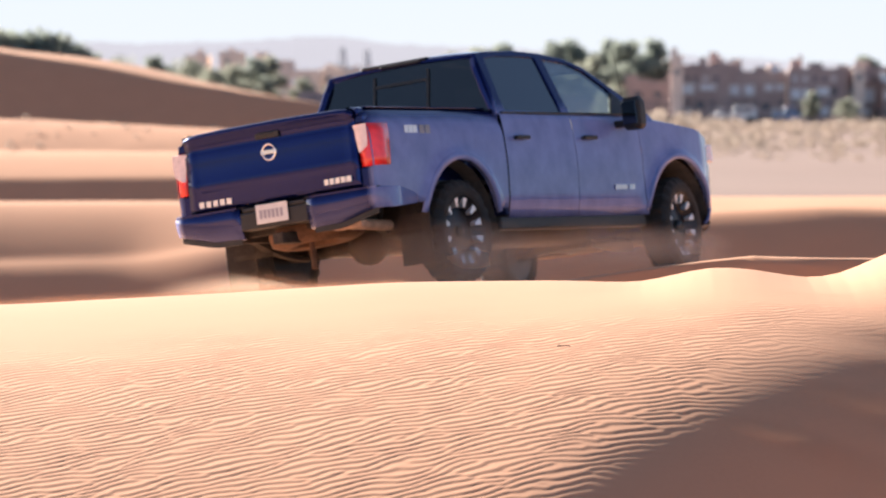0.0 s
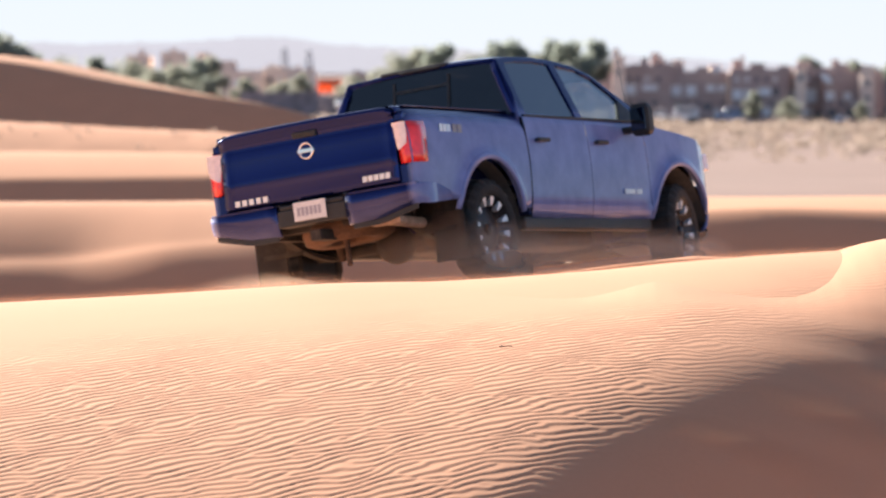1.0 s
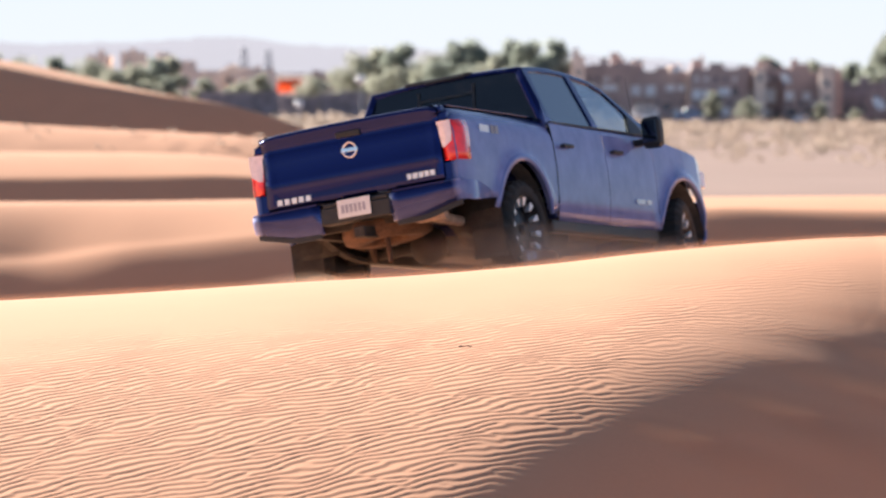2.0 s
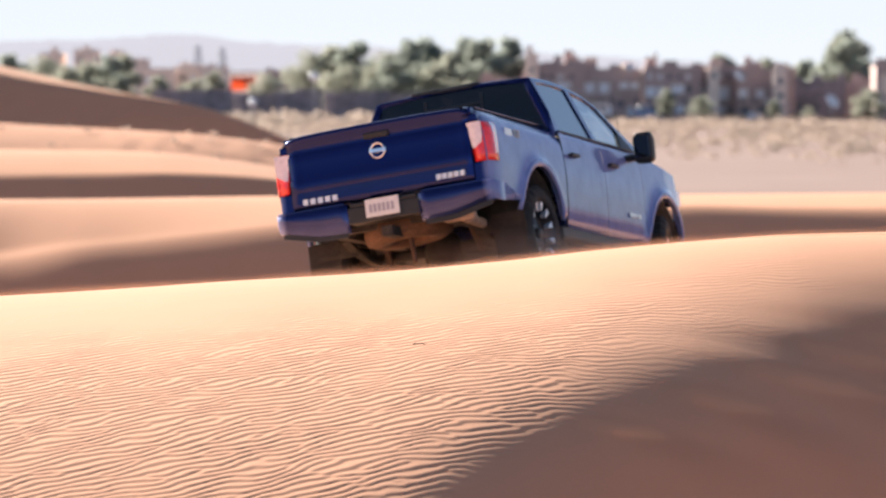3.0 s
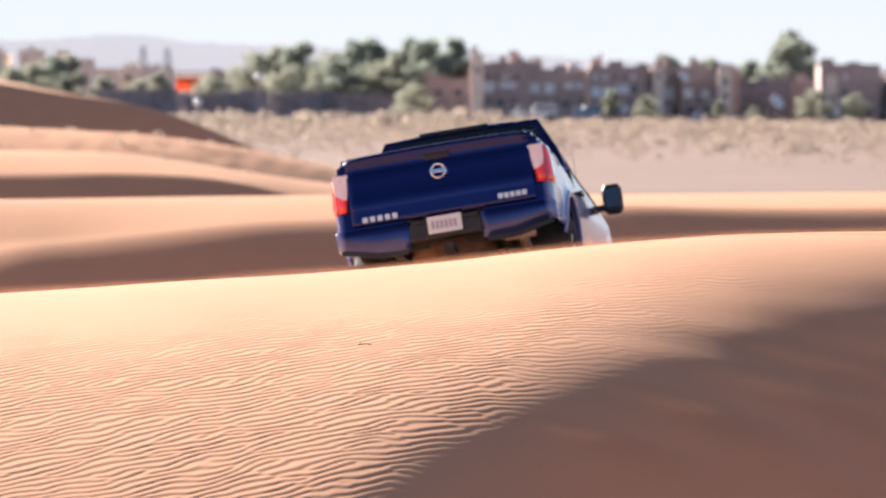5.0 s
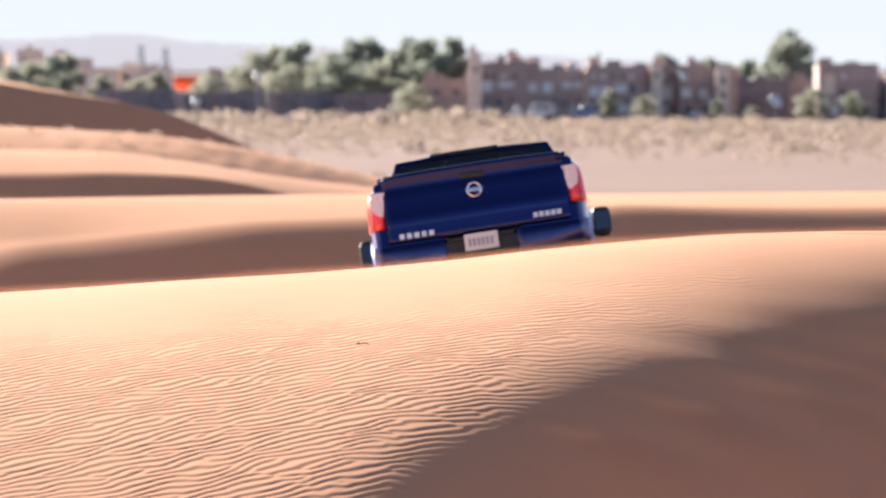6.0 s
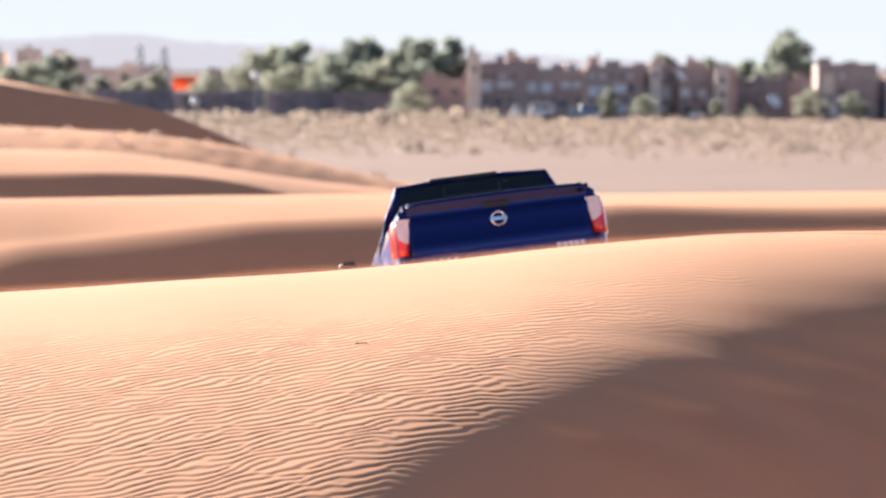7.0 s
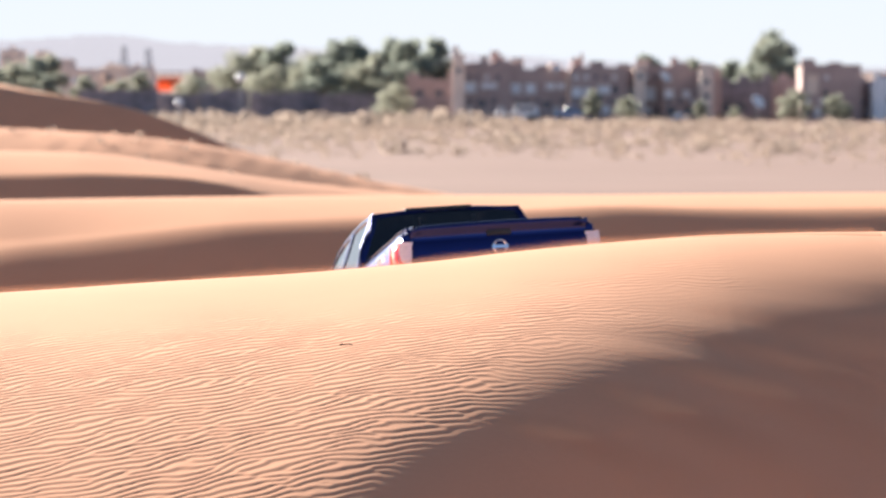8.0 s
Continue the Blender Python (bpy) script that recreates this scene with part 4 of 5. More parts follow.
def build_tree(seed, height, width, mat, label, bare=0.28):
    r = np.random.RandomState(seed)
    tree = tagged(new("tree"), label, "tree")
    bm = bmesh.new()
    top = Vector((r.uniform(-0.3, 0.3), r.uniform(-0.3, 0.3), height * 0.72))
    tube(bm, (0, 0, -0.4), top * 0.5, height * 0.034, height * 0.022, 8)
    tube(bm, top * 0.5, top, height * 0.022, height * 0.006, 8)
    vs, fs = [], []
    clumps = 34
    for k in range(clumps):
        a = 2 * math.pi * k / clumps * 2.4 + r.uniform(-0.4, 0.4)
        f = (k + 0.5) / clumps
        reach = width * 0.5 * (0.75 * math.sin(math.pi * min(1, f * 0.85 + 0.15)) + 0.12) * r.uniform(0.6, 1.15)
        p = Vector((math.cos(a) * reach, math.sin(a) * reach, height * (bare + (0.93 - bare) * f)))
        s = top * min(1, (p.z / height) * 0.85)
        tube(bm, s, p, height * 0.009, height * 0.004, 5)
        size = width * r.uniform(0.16, 0.26)
        v, q = leaf_cloud(r, p, (size, size, size * 0.72), 80, 0.033 * height * r.uniform(0.8, 1.2))
        fs += [tuple(i + len(vs) for i in t) for t in q]
        vs += v
    part("trunk", bm, M_BARK, tree)
    me = bpy.data.meshes.new("crown")
    me.from_pydata([tuple(v) for v in vs], [], fs)
    me.materials.append(mat)
    new("crown", me).parent = tree
    return tree


KINDS = [build_tree(s, 1.0 * h, w, m, l, b) for s, h, w, m, l, b in (
    (1, 10.0, 8.0, M_LEAF, "broad dark green tree near the settlement", 0.20),
    (2, 10.0, 6.5, M_LEAF_DRY, "dusty olive-green tree near the settlement", 0.22),
    (3, 10.0, 7.0, M_LEAF, "tall dark green tree near the settlement", 0.15),
    (4, 10.0, 10.0, M_LEAF_DRY, "wide dusty green tree near the settlement", 0.12))]


def plant(kind, column, top, base, depth):
    """A tree of a kind, from its base row to its top row."""
    p = at(column, base, depth)
    h = at(column, top, depth).z
    ob = KINDS[kind]
    r = random.Random(column * 7 + top)
    c = copy_thing(ob, Matrix.Translation((p.x, p.y, float(heights(np.array([p.x]), np.array([p.y]))[0]))) @ pose(0, 0, 0, 0, 0, r.uniform(0, 360)))
    k = h / 10.0
    slim = 0.82 if top < 100 and depth > 700 else 1.0
    c.scale = (k * slim * r.uniform(0.9, 1.15), k * slim * r.uniform(0.9, 1.15), k)
    c["group"] = "trees round the settlement"


random.seed(5)
for kind, column, top, base, depth in (
        (3, 415, 92, 200, 730), (1, 455, 82, 200, 740), (0, 500, 72, 200, 735), (3, 545, 94, 205, 725), (0, 590, 70, 200, 735), (2, 625, 70, 200, 745),
        (1, 662, 96, 200, 725), (2, 690, 70, 200, 745), (0, 728, 70, 200, 735), (2, 768, 70, 200, 740), (3, 640, 110, 205, 715), (1, 790, 105, 205, 730),
        (0, 570, 105, 205, 715), (3, 480, 115, 205, 715),
        (0, 1143, 96, 205, 760), (1, 1228, 104, 205, 770), (1, 1262, 116, 205, 765), (2, 1296, 108, 205, 760), (0, 1347, 88, 215, 735), (2, 1370, 58, 215, 740), (0, 1336, 112, 215, 732), (0, 1365, 74, 215, 728), (1, 1356, 72, 215, 738), (1, 1384, 80, 215, 736), (0, 1390, 102, 215, 735),
        (3, 1405, 160, 225, 672), (3, 1478, 168, 228, 668), (1, 1500, 185, 228, 665), (1, 1050, 160, 215, 672), (3, 1112, 172, 215, 674), (3, 700, 148, 200, 690), (1, 1240, 178, 218, 672), (3, 1300, 190, 220, 670),
        (0, 60, 100, 165, 800), (3, 20, 112, 165, 790), (1, 90, 98, 165, 830), (3, -60, 104, 160, 800), (0, -110, 96, 160, 820), (3, -170, 100, 160, 800), (1, 150, 135, 170, 760), (3, 215, 140, 175, 760),
        (3, -20, 118, 165, 780), (0, -220, 92, 150, 840), (1, 250, 128, 165, 820), (3, 340, 134, 180, 790)):
    plant(kind, column, top, base, depth)
# the dark grove behind the great dune
for column, top in ((-400, 50), (-372, 52), (-345, 60), (-318, 54), (-292, 62), (-268, 74), (-430, 52), (-385, 62), (-305, 68), (-335, 70)):
    plant((column // 5) % 3, column, top, 175, 430)
for k in KINDS:
    for o in (*k.children, k):
        bpy.data.objects.remove(o)


# ---- houses
W, P = M_CURTAIN, M_PANE


def window(parent, x0, x1, z0, z1, y, mat):
    """A recessed pane in a frame."""
    w = part("window", boxes(((x0 - 0.08, y + 0.06, z0 - 0.1), (x1 + 0.08, y + 0.16, z0)), ((x0 - 0.08, y + 0.06, z1), (x1 + 0.08, y + 0.16, z1 + 0.08))), M_WOOD, parent)
    d = 0.04 if mat is M_CURTAIN else 0.22
    part("pane", boxes(((x0, y + d, z0), (x1, y + d + 0.05, z1))), mat, w)


def build_house(left, right, top, base, depth, mat, label, spots=(), back=9.0, rows_of_windows=False, parapet=True):
    """A flat-roofed house: a front wall with openings, sides and back, roof slab and stepped parapet. spots: windows as columns and rows of the end view."""
    p, q = at(left, base, depth), at(right, top, depth)
    w, h, z0 = q.x - p.x, q.z, 0.0
    house = tagged(new("house"), label, "house", group="houses of the settlement")
    house.location = (p.x, depth, z0)
    holes, panes = [], []
    spots = list(spots)
    if rows_of_windows:
        r = random.Random(left + 3)
        for r0, r1, step, w in ((133, 141, 17, 7), (176, 183, 21, 8), (190, 206, 18, 9)):
            for c in range(left + 6, right - 12, step):
                c += r.randint(0, 4)
                if r0 > top + 6 and all(c + w + 2 < a or c - 2 > b or r1 + 1 < d or r0 - 1 > e for a, b, d, e, _ in spots) and c + w < right - 3:
                    spots.append((c, c + w, r0, r1, W if r.random() < 0.3 else P))
    for c0, c1, r0, r1, m in spots:
        x0, x1 = (c0 - left) / FOCAL * depth, (c1 - left) / FOCAL * depth
        a, b = at(c0, r1, depth).z - z0, at(c0, r0, depth).z - z0
        a = max(a, 0.15)
        holes.append([(x0, a), (x1, a), (x1, b), (x0, b)])
        panes.append((x0, x1, a, b, m))
    wall = panel([(0, -0.5), (w, -0.5), (w, h), (0, h)], holes, lambda u, v: (u, 0.0, v), (0, 0.35, 0))
    part("front_wall", wall, mat, house)
    part("shell", boxes(((0, 0.35, -0.5), (0.35, back, h)), ((w - 0.35, 0.35, -0.5), (w, back, h)), ((0.35, back - 0.35, -0.5), (w - 0.35, back, h))), mat, house)
    part("roof", boxes(((0.0, 0.0, h), (w, back, h + 0.22))), mat, house)
    if parapet:
        r = random.Random(left)
        out, x = [(0.0, h + 0.22)], 0.0
        while x < w - 0.05:
            s = min(r.uniform(0.8, 2.4), w - x)
            z = h + (r.uniform(0.6, 1.7) if r.random() < 0.45 else 0.45)
            out += [(x + 0.01, z), (x + s - 0.01, z)]
            x += s
        out.append((w, h + 0.22))
        part("parapet", panel(out, [], lambda u, v: (u, 0.0, v), (0, 0.4, 0)), mat, house)
    for x0, x1, a, b, m in panes:
        window(house, x0, x1, a, b, 0.0, m)
    return house


build_house(800, 900, 118, 214, 690, M_MUD, "brown mud-rendered house with white shutters", ((816, 842, 146, 164, W), (852, 880, 147, 157, W), (872, 896, 192, 200, P), (845, 860, 176, 190, P)), rows_of_windows=True)
build_house(801, 822, 100, 200, 684, M_MUD_LIT_HAZED, "corner tower of the settlement in a painted sunlit tone", ((808, 815, 120, 130, P),), 6)
build_house(868, 892, 104, 120, 700, M_MUD, "brown roof-top room with a parapet", ((874, 884, 108, 116, P),), 5)
build_house(900, 1008, 128, 214, 692, M_MUD, "long brown two-storey house with white shutters", ((903, 922, 148, 166, W), (930, 948, 148, 166, W), (966, 982, 147, 158, W), (986, 1000, 147, 158, W), (912, 924, 178, 188, P), (960, 975, 180, 192, P)), rows_of_windows=True)
build_house(905, 926, 116, 130, 704, M_MUD_LIT_HAZED, "roof-top room with a small window, painted sunlit pale", ((911, 919, 120, 127, P),), 5)
build_house(972, 992, 117, 130, 704, M_MUD_LIT_HAZED, "roof-top room with a small window, painted sunlit pale", ((978, 985, 121, 127, P),), 5)
build_house(1008, 1098, 124, 214, 690, M_MUD, "brown two-storey house with pale balconies", ((1012, 1030, 155, 172, W), (1034, 1044, 155, 172, W), (1058, 1080, 152, 166, W), (1084, 1094, 152, 166, P), (1018, 1034, 190, 200, P), (1066, 1078, 188, 200, W)), rows_of_windows=True)
build_house(1012, 1032, 112, 126, 702, M_MUD, "brown roof-top room with a parapet", ((1018, 1026, 116, 124, P),), 5)
build_house(1098, 1172, 122, 216, 694, M_MUD, "brown two-storey house with wide white shutters", ((1108, 1128, 156, 174, W), (1134, 1160, 154, 178, W), (1110, 1124, 192, 204, P), (1136, 1152, 190, 202, W)), rows_of_windows=True)
build_house(1122, 1142, 124, 150, 688, M_MUD_LIT_HAZED, "stair tower in a painted sunlit tone", ((1129, 1136, 130, 140, P),), 5)
build_house(1172, 1240, 128, 216, 691, M_MUD, "brown two-storey house with small shutters", ((1176, 1192, 158, 174, W), (1208, 1222, 160, 174, W), (1180, 1196, 190, 202, P), (1212, 1226, 190, 204, P)), rows_of_windows=True)
build_house(1238, 1262, 132, 188, 686, M_MUD_LIT_HAZED, "tower with an open top in a painted sunlit tone", ((1246, 1255, 140, 150, P), (1246, 1255, 166, 176, P)), 6)
build_house(1262, 1330, 150, 217, 700, M_STONE, "dark low house between the trees", ((1276, 1292, 184, 198, P), (1304, 1318, 184, 198, P)), rows_of_windows=True)
build_house(1328, 1424, 150, 218, 706, M_MUD, "brown house half hidden by trees", ((1350, 1366, 176, 192, P),))
build_house(1418, 1472, 120, 222, 680, M_MUD, "tall brown house with a niche painted sunlit pale", ((1426, 1448, 132, 168, M_MUD_LIT_HAZED), (1456, 1466, 160, 172, P)), rows_of_windows=True)
build_house(1472, 1546, 148, 222, 684, M_MUD, "long low brown house", ((1484, 1496, 176, 188, P), (1516, 1530, 176, 190, P)), rows_of_windows=True)
build_house(1546, 1640, 150, 224, 676, M_CURTAIN, "whitewashed house at the settlement's edge", ((1570, 1584, 170, 184, P), (1600, 1614, 170, 184, P)))
build_house(720, 800, 146, 204, 720, M_MUD, "low brown house behind trees", ((736, 750, 160, 172, P), (770, 784, 160, 172, P)))
build_house(118, 180, 126, 160, 860, M_MUD_LIT_HAZED, "low pale house beyond the dunes", ((128, 140, 138, 150, W), (152, 162, 134, 142, P)), 8)
build_house(180, 222, 122, 160, 868, M_MUD_LIT_HAZED, "pale house beyond the dunes", ((190, 198, 134, 144, P), (206, 214, 134, 144, W)), 8)
build_house(222, 272, 126, 160, 856, M_MUD_LIT_HAZED, "low pale house beyond the dunes", ((232, 240, 138, 148, P), (252, 262, 138, 148, P)), 8)
build_house(90, 130, 108, 150, 980, M_MUD_LIT_HAZED, "far pale house beyond the dunes", ((100, 106, 118, 128, P),), 8)
build_house(0, 42, 92, 150, 1000, M_MUD_LIT_HAZED, "far pale house above the trees", ((10, 18, 104, 112, P),), 8)
build_house(64, 86, 94, 150, 1010, M_MUD_LIT_HAZED, "far pale house above the trees", ((72, 78, 102, 110, P),), 8)
build_house(-60, -20, 98, 150, 1000, M_MUD_LIT_HAZED, "far pale house above the trees", ((-50, -42, 108, 116, P),), 8)
build_house(340, 440, 134, 172, 800, M_MUD, "low brown house beyond the wall", ((356, 370, 144, 154, W), (400, 414, 142, 152, P)), 8)

# ---- dark garden wall in lengths
for k, (a, b, t) in enumerate(((140, 280, 160), (280, 352, 166), (354, 440, 160), (442, 560, 163), (562, 680, 168), (682, 800, 172))):
    p, q = at(a, 196, 706 + 2 * (k % 2)), at(b, t, 706)
    bm = bmesh.new()
    r = random.Random(k)
    x = 0.0
    while x < q.x - p.x:
        s = min(r.uniform(1.4, 3.0), q.x - p.x - x)
        box(bm, (x, -0.2 + r.uniform(-0.05, 0.05), -0.6), (x + s, 0.3, q.z + r.uniform(-0.25, 0.1)))
        x += s
    g = tagged(new("garden_wall"), "low dark stone wall in front of the trees", "wall", group="lengths of garden wall")
    g.location = (p.x, p.y, 0)
    part("masonry", bm, M_STONE, g)
    part("coping", boxes(((0, -0.3, q.z + 0.1), (q.x - p.x, 0.4, q.z + 0.24))), M_STONE, g)


# ---- vehicles
def build_vehicle(name, left, right, top, base, depth, mat, label, van):
    p, q = at(left, base, depth), at(right, top, depth)
    L, H = q.x - p.x, q.z
    v = tagged(new(name), label, "van" if van else "car")
    v.location = (p.x, depth, 0.05)
    side = [(0, 0.16), (0.02, 0.55), (0.10 if van else 0.22, 0.62), (0.18 if van else 0.36, 0.98), (0.95 if van else 0.72, 1.0), (0.98 if van else 0.88, 0.62), (1, 0.55), (1, 0.16)]
    part("body", panel([(a * L, b * H) for a, b in side], [], lambda a, b: (a, 0, b), (0, 1.9, 0)), mat, v, bevel=0.06)
    spots = ((0.22, 0.42), (0.45, 0.66), (0.69, 0.9)) if van else ((0.36, 0.53), (0.56, 0.72))
    for a, b in spots:
        part("side_window", boxes(((a * L, -0.02, 0.64 * H), (b * L, 0.02, 0.9 * H))), M_PANE, v)
    for a in (0.2, 0.8):
        for y in (0.0, 1.7):
            w = lathe([(0, -0.12), (0.2 * H, -0.12), (0.22 * H, 0), (0.2 * H, 0.12), (0, 0.12)], 16)
            part("wheel", w, M_TYRE, v).matrix_basis = Matrix.Translation((a * L, y + 0.1, 0.2 * H)) @ pose(0, 0, 0, 0, 0, 90)


build_vehicle("minibus", 904, 950, 186, 211, 668, M_VAN, "white minibus parked before the houses", True)
build_vehicle("car", 984, 1030, 188, 212, 670, M_CAR, "pale blue car parked before the houses", False)
build_vehicle("car", 872, 898, 190, 208, 676, M_VAN, "pale car parked before the houses", False)
build_vehicle("car", 1190, 1222, 200, 217, 674, M_CAR, "blue car parked before the houses", False)


# ---- awning, dishes, masts, white globes added for bright glints
def build_awning(left, right, top, base, depth):
    p, q = at(left, base, depth), at(right, top, depth)
    a = tagged(new("awning"), "orange canvas awning on wooden poles", "awning")
    a.location = (p.x, depth, 0)
    w, z0, z1 = q.x - p.x, p.z, q.z
    part("canvas", loft([[(w * u, y, z + 0.18 * math.cos(u * 19) * f) for u in np.linspace(0, 1, 20)] for y, z, f in ((0, z0, 1), (0.0, z0 + (z1 - z0) * 0.55, 0.3), (1.5, z1, 0), (4, z1 - 0.2, 0.2))]), M_AWNING, a, "orange canvas", solid=0.04)
    for x in (0.1, w / 2, w - 0.1):
        part("pole", tube(bmesh.new(), (x, 0.05, -0.3), (x, 0.05, z0 + 0.6), 0.06, n=8), M_WOOD, a)


build_awning(278, 320, 137, 161, 800)


def build_dish(column, row, size, depth, turn, foot):
    p = at(column, row, depth)
    d = tagged(new("satellite_dish"), "white satellite dish tilted to the sky", "satellite dish", group="satellite dishes")
    d.location = p
    r = size / FOCAL * depth / 2
    bowl = part("bowl", lathe([(0, 0.0), (r * 0.5, 0.06 * r), (r, 0.26 * r), (r * 0.98, 0.30 * r), (r * 0.5, 0.1 * r), (0, 0.05 * r)], 24), M_DISH, d, smooth=True)
    bowl.matrix_basis = pose(0, 0, 0, 0, -35, turn)
    part("mast", tube(bmesh.new(), (0, 0.1, 0), (0, 0.3, foot - p.z), 0.06, n=8), M_STEEL, d)


build_dish(1340, 182, 28, 668, -50, 0.0)
build_dish(1176, 138, 24, 690, -45, 6.0)
build_dish(1066, 134, 20, 692, -70, 6.0)
build_dish(1462, 142, 15, 684, -90, 4.0)
build_dish(984, 121, 14, 690, -100, 6.0)
build_dish(1500, 144, 10, 686, -90, 4.0)


# glossy white globes, made up to carry two bright glints
def build_globe(column, row, size, depth):
    p = at(column, row, depth)
    d = tagged(new("globe_lamp"), "white globe on a post, added for a bright glint", "lamp", group="globe lamps")
    d.location = (p.x, p.y, 0)
    r = size / FOCAL * depth / 2
    globe = part("globe", lathe([(r * math.sin(a), p.z - r * math.cos(a)) for a in np.linspace(0, math.pi, 14)], 20), M_VAN, d, smooth=True)
    globe.matrix_basis = pose(0, 0, 0, 0, -90, 0)
    part("post", tube(bmesh.new(), (0, 0, -0.2), (0, 0, p.z - r * 0.9), 0.07, n=8), M_STEEL, d)


build_globe(426, 138, 17, 695)
build_globe(317, 182, 15, 640)

for column, top in ((220, 82), (263, 86)):
    p = at(column, top, 1500)
    m = tagged(new("lattice_mast"), "grey steel lattice mast in the haze", "mast", group="lattice masts")
    m.location = (p.x, p.y, 0)
    for sx in (-1, 1):
        for sy in (-1, 1):
            part("leg", tube(bmesh.new(), (sx * 2.0, sy * 2.0, -1), (sx * 0.5, sy * 0.5, p.z), 0.28, 0.2, 6), M_STEEL, m)
    for k in range(8):
        z, z2 = p.z * k / 8, p.z * (k + 1) / 8
        h, h2 = 2 - 1.5 * k / 8, 2 - 1.5 * (k + 1) / 8
        part("brace", tube(tube(bmesh.new(), (-h, -h, z), (h2, -h2, z2), 0.16, n=5), (h, -h, z), (-h2, -h2, z2), 0.16, n=5), M_STEEL, m)


# ---- scrub belts, grass tufts on the dunes
def scrub(name, seed, count, where, size, label, mat):
    r = np.random.RandomState(seed)
    vs, fs = [], []
    for _ in range(count):
        x, y, k = where(r)
        z = float(heights(np.array([x]), np.array([y]))[0])
        s = size * k * r.uniform(0.6, 1.5)
        v, q = leaf_cloud(r, (x, y, z + s * 0.42), (s, s, s * 0.55), 26, s * 0.24)
        fs += [tuple(i + len(vs) for i in t) for t in q]
        vs += v
    me = bpy.data.meshes.new(name)
    me.from_pydata([tuple(v) for v in vs], [], fs)
    me.materials.append(mat)
    return tagged(new(name, me), label, "scrub", kind="stuff")


def belt(r):
    y = 405 + 240 * r.beta(1.5, 1.0)
    c = r.uniform(-100, 1750)
    if c > 900:
        y -= 45 * r.uniform(0, 1) * min(1, (c - 900) / 500)
    return (c - 784) / FOCAL * y, y, 0.55 + 0.6 * (y - 400) / 260


def ridge(r):
    y = r.uniform(183, 204)
    return (r.uniform(-400, 700) - 784) / FOCAL * y, y, r.uniform(0.4, 1.0)


def hedge(r):
    """The thick dusty bushes before the garden wall, tall there and lower before the houses."""
    y = r.uniform(590, 690)
    c = r.uniform(230, 1600)
    return (c - 784) / FOCAL * y, y, r.uniform(0.6, 1.2) * (1.0 if c < 830 else 0.5)


def fringe(r):
    """Single bushes where the gravel plain begins."""
    y = r.uniform(430, 560)
    return (r.uniform(300, 1700) - 784) / FOCAL * y, y, r.uniform(0.5, 1.3)


scrub("tall_scrub", 6, 420, hedge, 1.45, "tall dusty olive-tan bushes before the garden wall", M_LEAF_TAN)
scrub("low_scrub", 7, 90, fringe, 1.0, "round dusty bushes at the edge of the gravel plain", M_LEAF_TAN)
scrub("dry_scrub", 3, 1700, belt, 0.72, "dry tan scrub on the plain before the settlement", M_SCRUB)
scrub("green_scrub", 4, 120, belt, 0.85, "dusty olive scrub on the plain before the settlement", M_LEAF_TAN)
scrub("dune_grass", 5, 170, ridge, 0.2, "dry grass tufts along the far dune ridge", M_SCRUB)

# ---- a dry twig on the rippled sand
ty = 25.9
tx = (612 - 784) / FOCAL * ty
tz = float((heights(np.array([tx]), np.array([ty])) + ripples(np.array([tx]), np.array([ty])))[0])
tw = tagged(new("twig"), "small dry brown twig lying on rippled sand", "twig")
tw.location = (tx, ty, tz)
tw.rotation_euler = (0, 0, radians(-20))
part("stem", tube(tube(bmesh.new(), (-0.040, 0, 0.004), (0.015, 0.004, 0.008), 0.0032, 0.0026, 6), (0.015, 0.004, 0.008), (0.045, 0.0, 0.003), 0.0026, 0.0014, 6), M_BARK, tw)
part("offshoot", tube(bmesh.new(), (-0.02, 0, 0.006), (-0.032, 0.010, 0.013), 0.0024, 0.0012, 6), M_BARK, tw)


# ---- airborne sand: thin puffs whirled up by the wheels and veils blown off the near crest
def thin_sand(name, most, rim, colour):
    """Mostly clear; fine grains catch the light, thinning out towards the rim and broken by noise."""
    m = bpy.data.materials.new(name)
    m.use_nodes = True
    n, l = m.node_tree.nodes, m.node_tree.links
    n.remove(n["Principled BSDF"])
    co, noise, amount, clear, lit, back, both, mix = (n.new("ShaderNode" + k) for k in ("TexCoord", "TexNoise", "MapRange", "BsdfTransparent", "BsdfDiffuse", "BsdfTranslucent", "AddShader", "MixShader"))
    noise.inputs["Scale"].default_value, noise.inputs["Detail"].default_value = 1.1, 3
    l.new(co.outputs["Object"], noise.inputs["Vector"])
    amount.inputs[1].default_value, amount.inputs[2].default_value = 0.30, 0.70
    amount.inputs[3].default_value, amount.inputs[4].default_value = most * 0.6, most
    l.new(noise.outputs[0], amount.inputs[0])
    thin = n.new("ShaderNodeMath")
    thin.operation = "MULTIPLY"
    l.new(amount.outputs[0], thin.inputs[0]), l.new(rim(n, l, co), thin.inputs[1])
    for b in (lit, back):
        b.inputs[0].default_value = (*colour, 1)
    l.new(lit.outputs[0], both.inputs[0]), l.new(back.outputs[0], both.inputs[1])
    l.new(thin.outputs[0], mix.inputs[0]), l.new(clear.outputs[0], mix.inputs[1]), l.new(both.outputs[0], mix.inputs[2])
    l.new(mix.outputs[0], n["Material Output"].inputs[0])
    return m


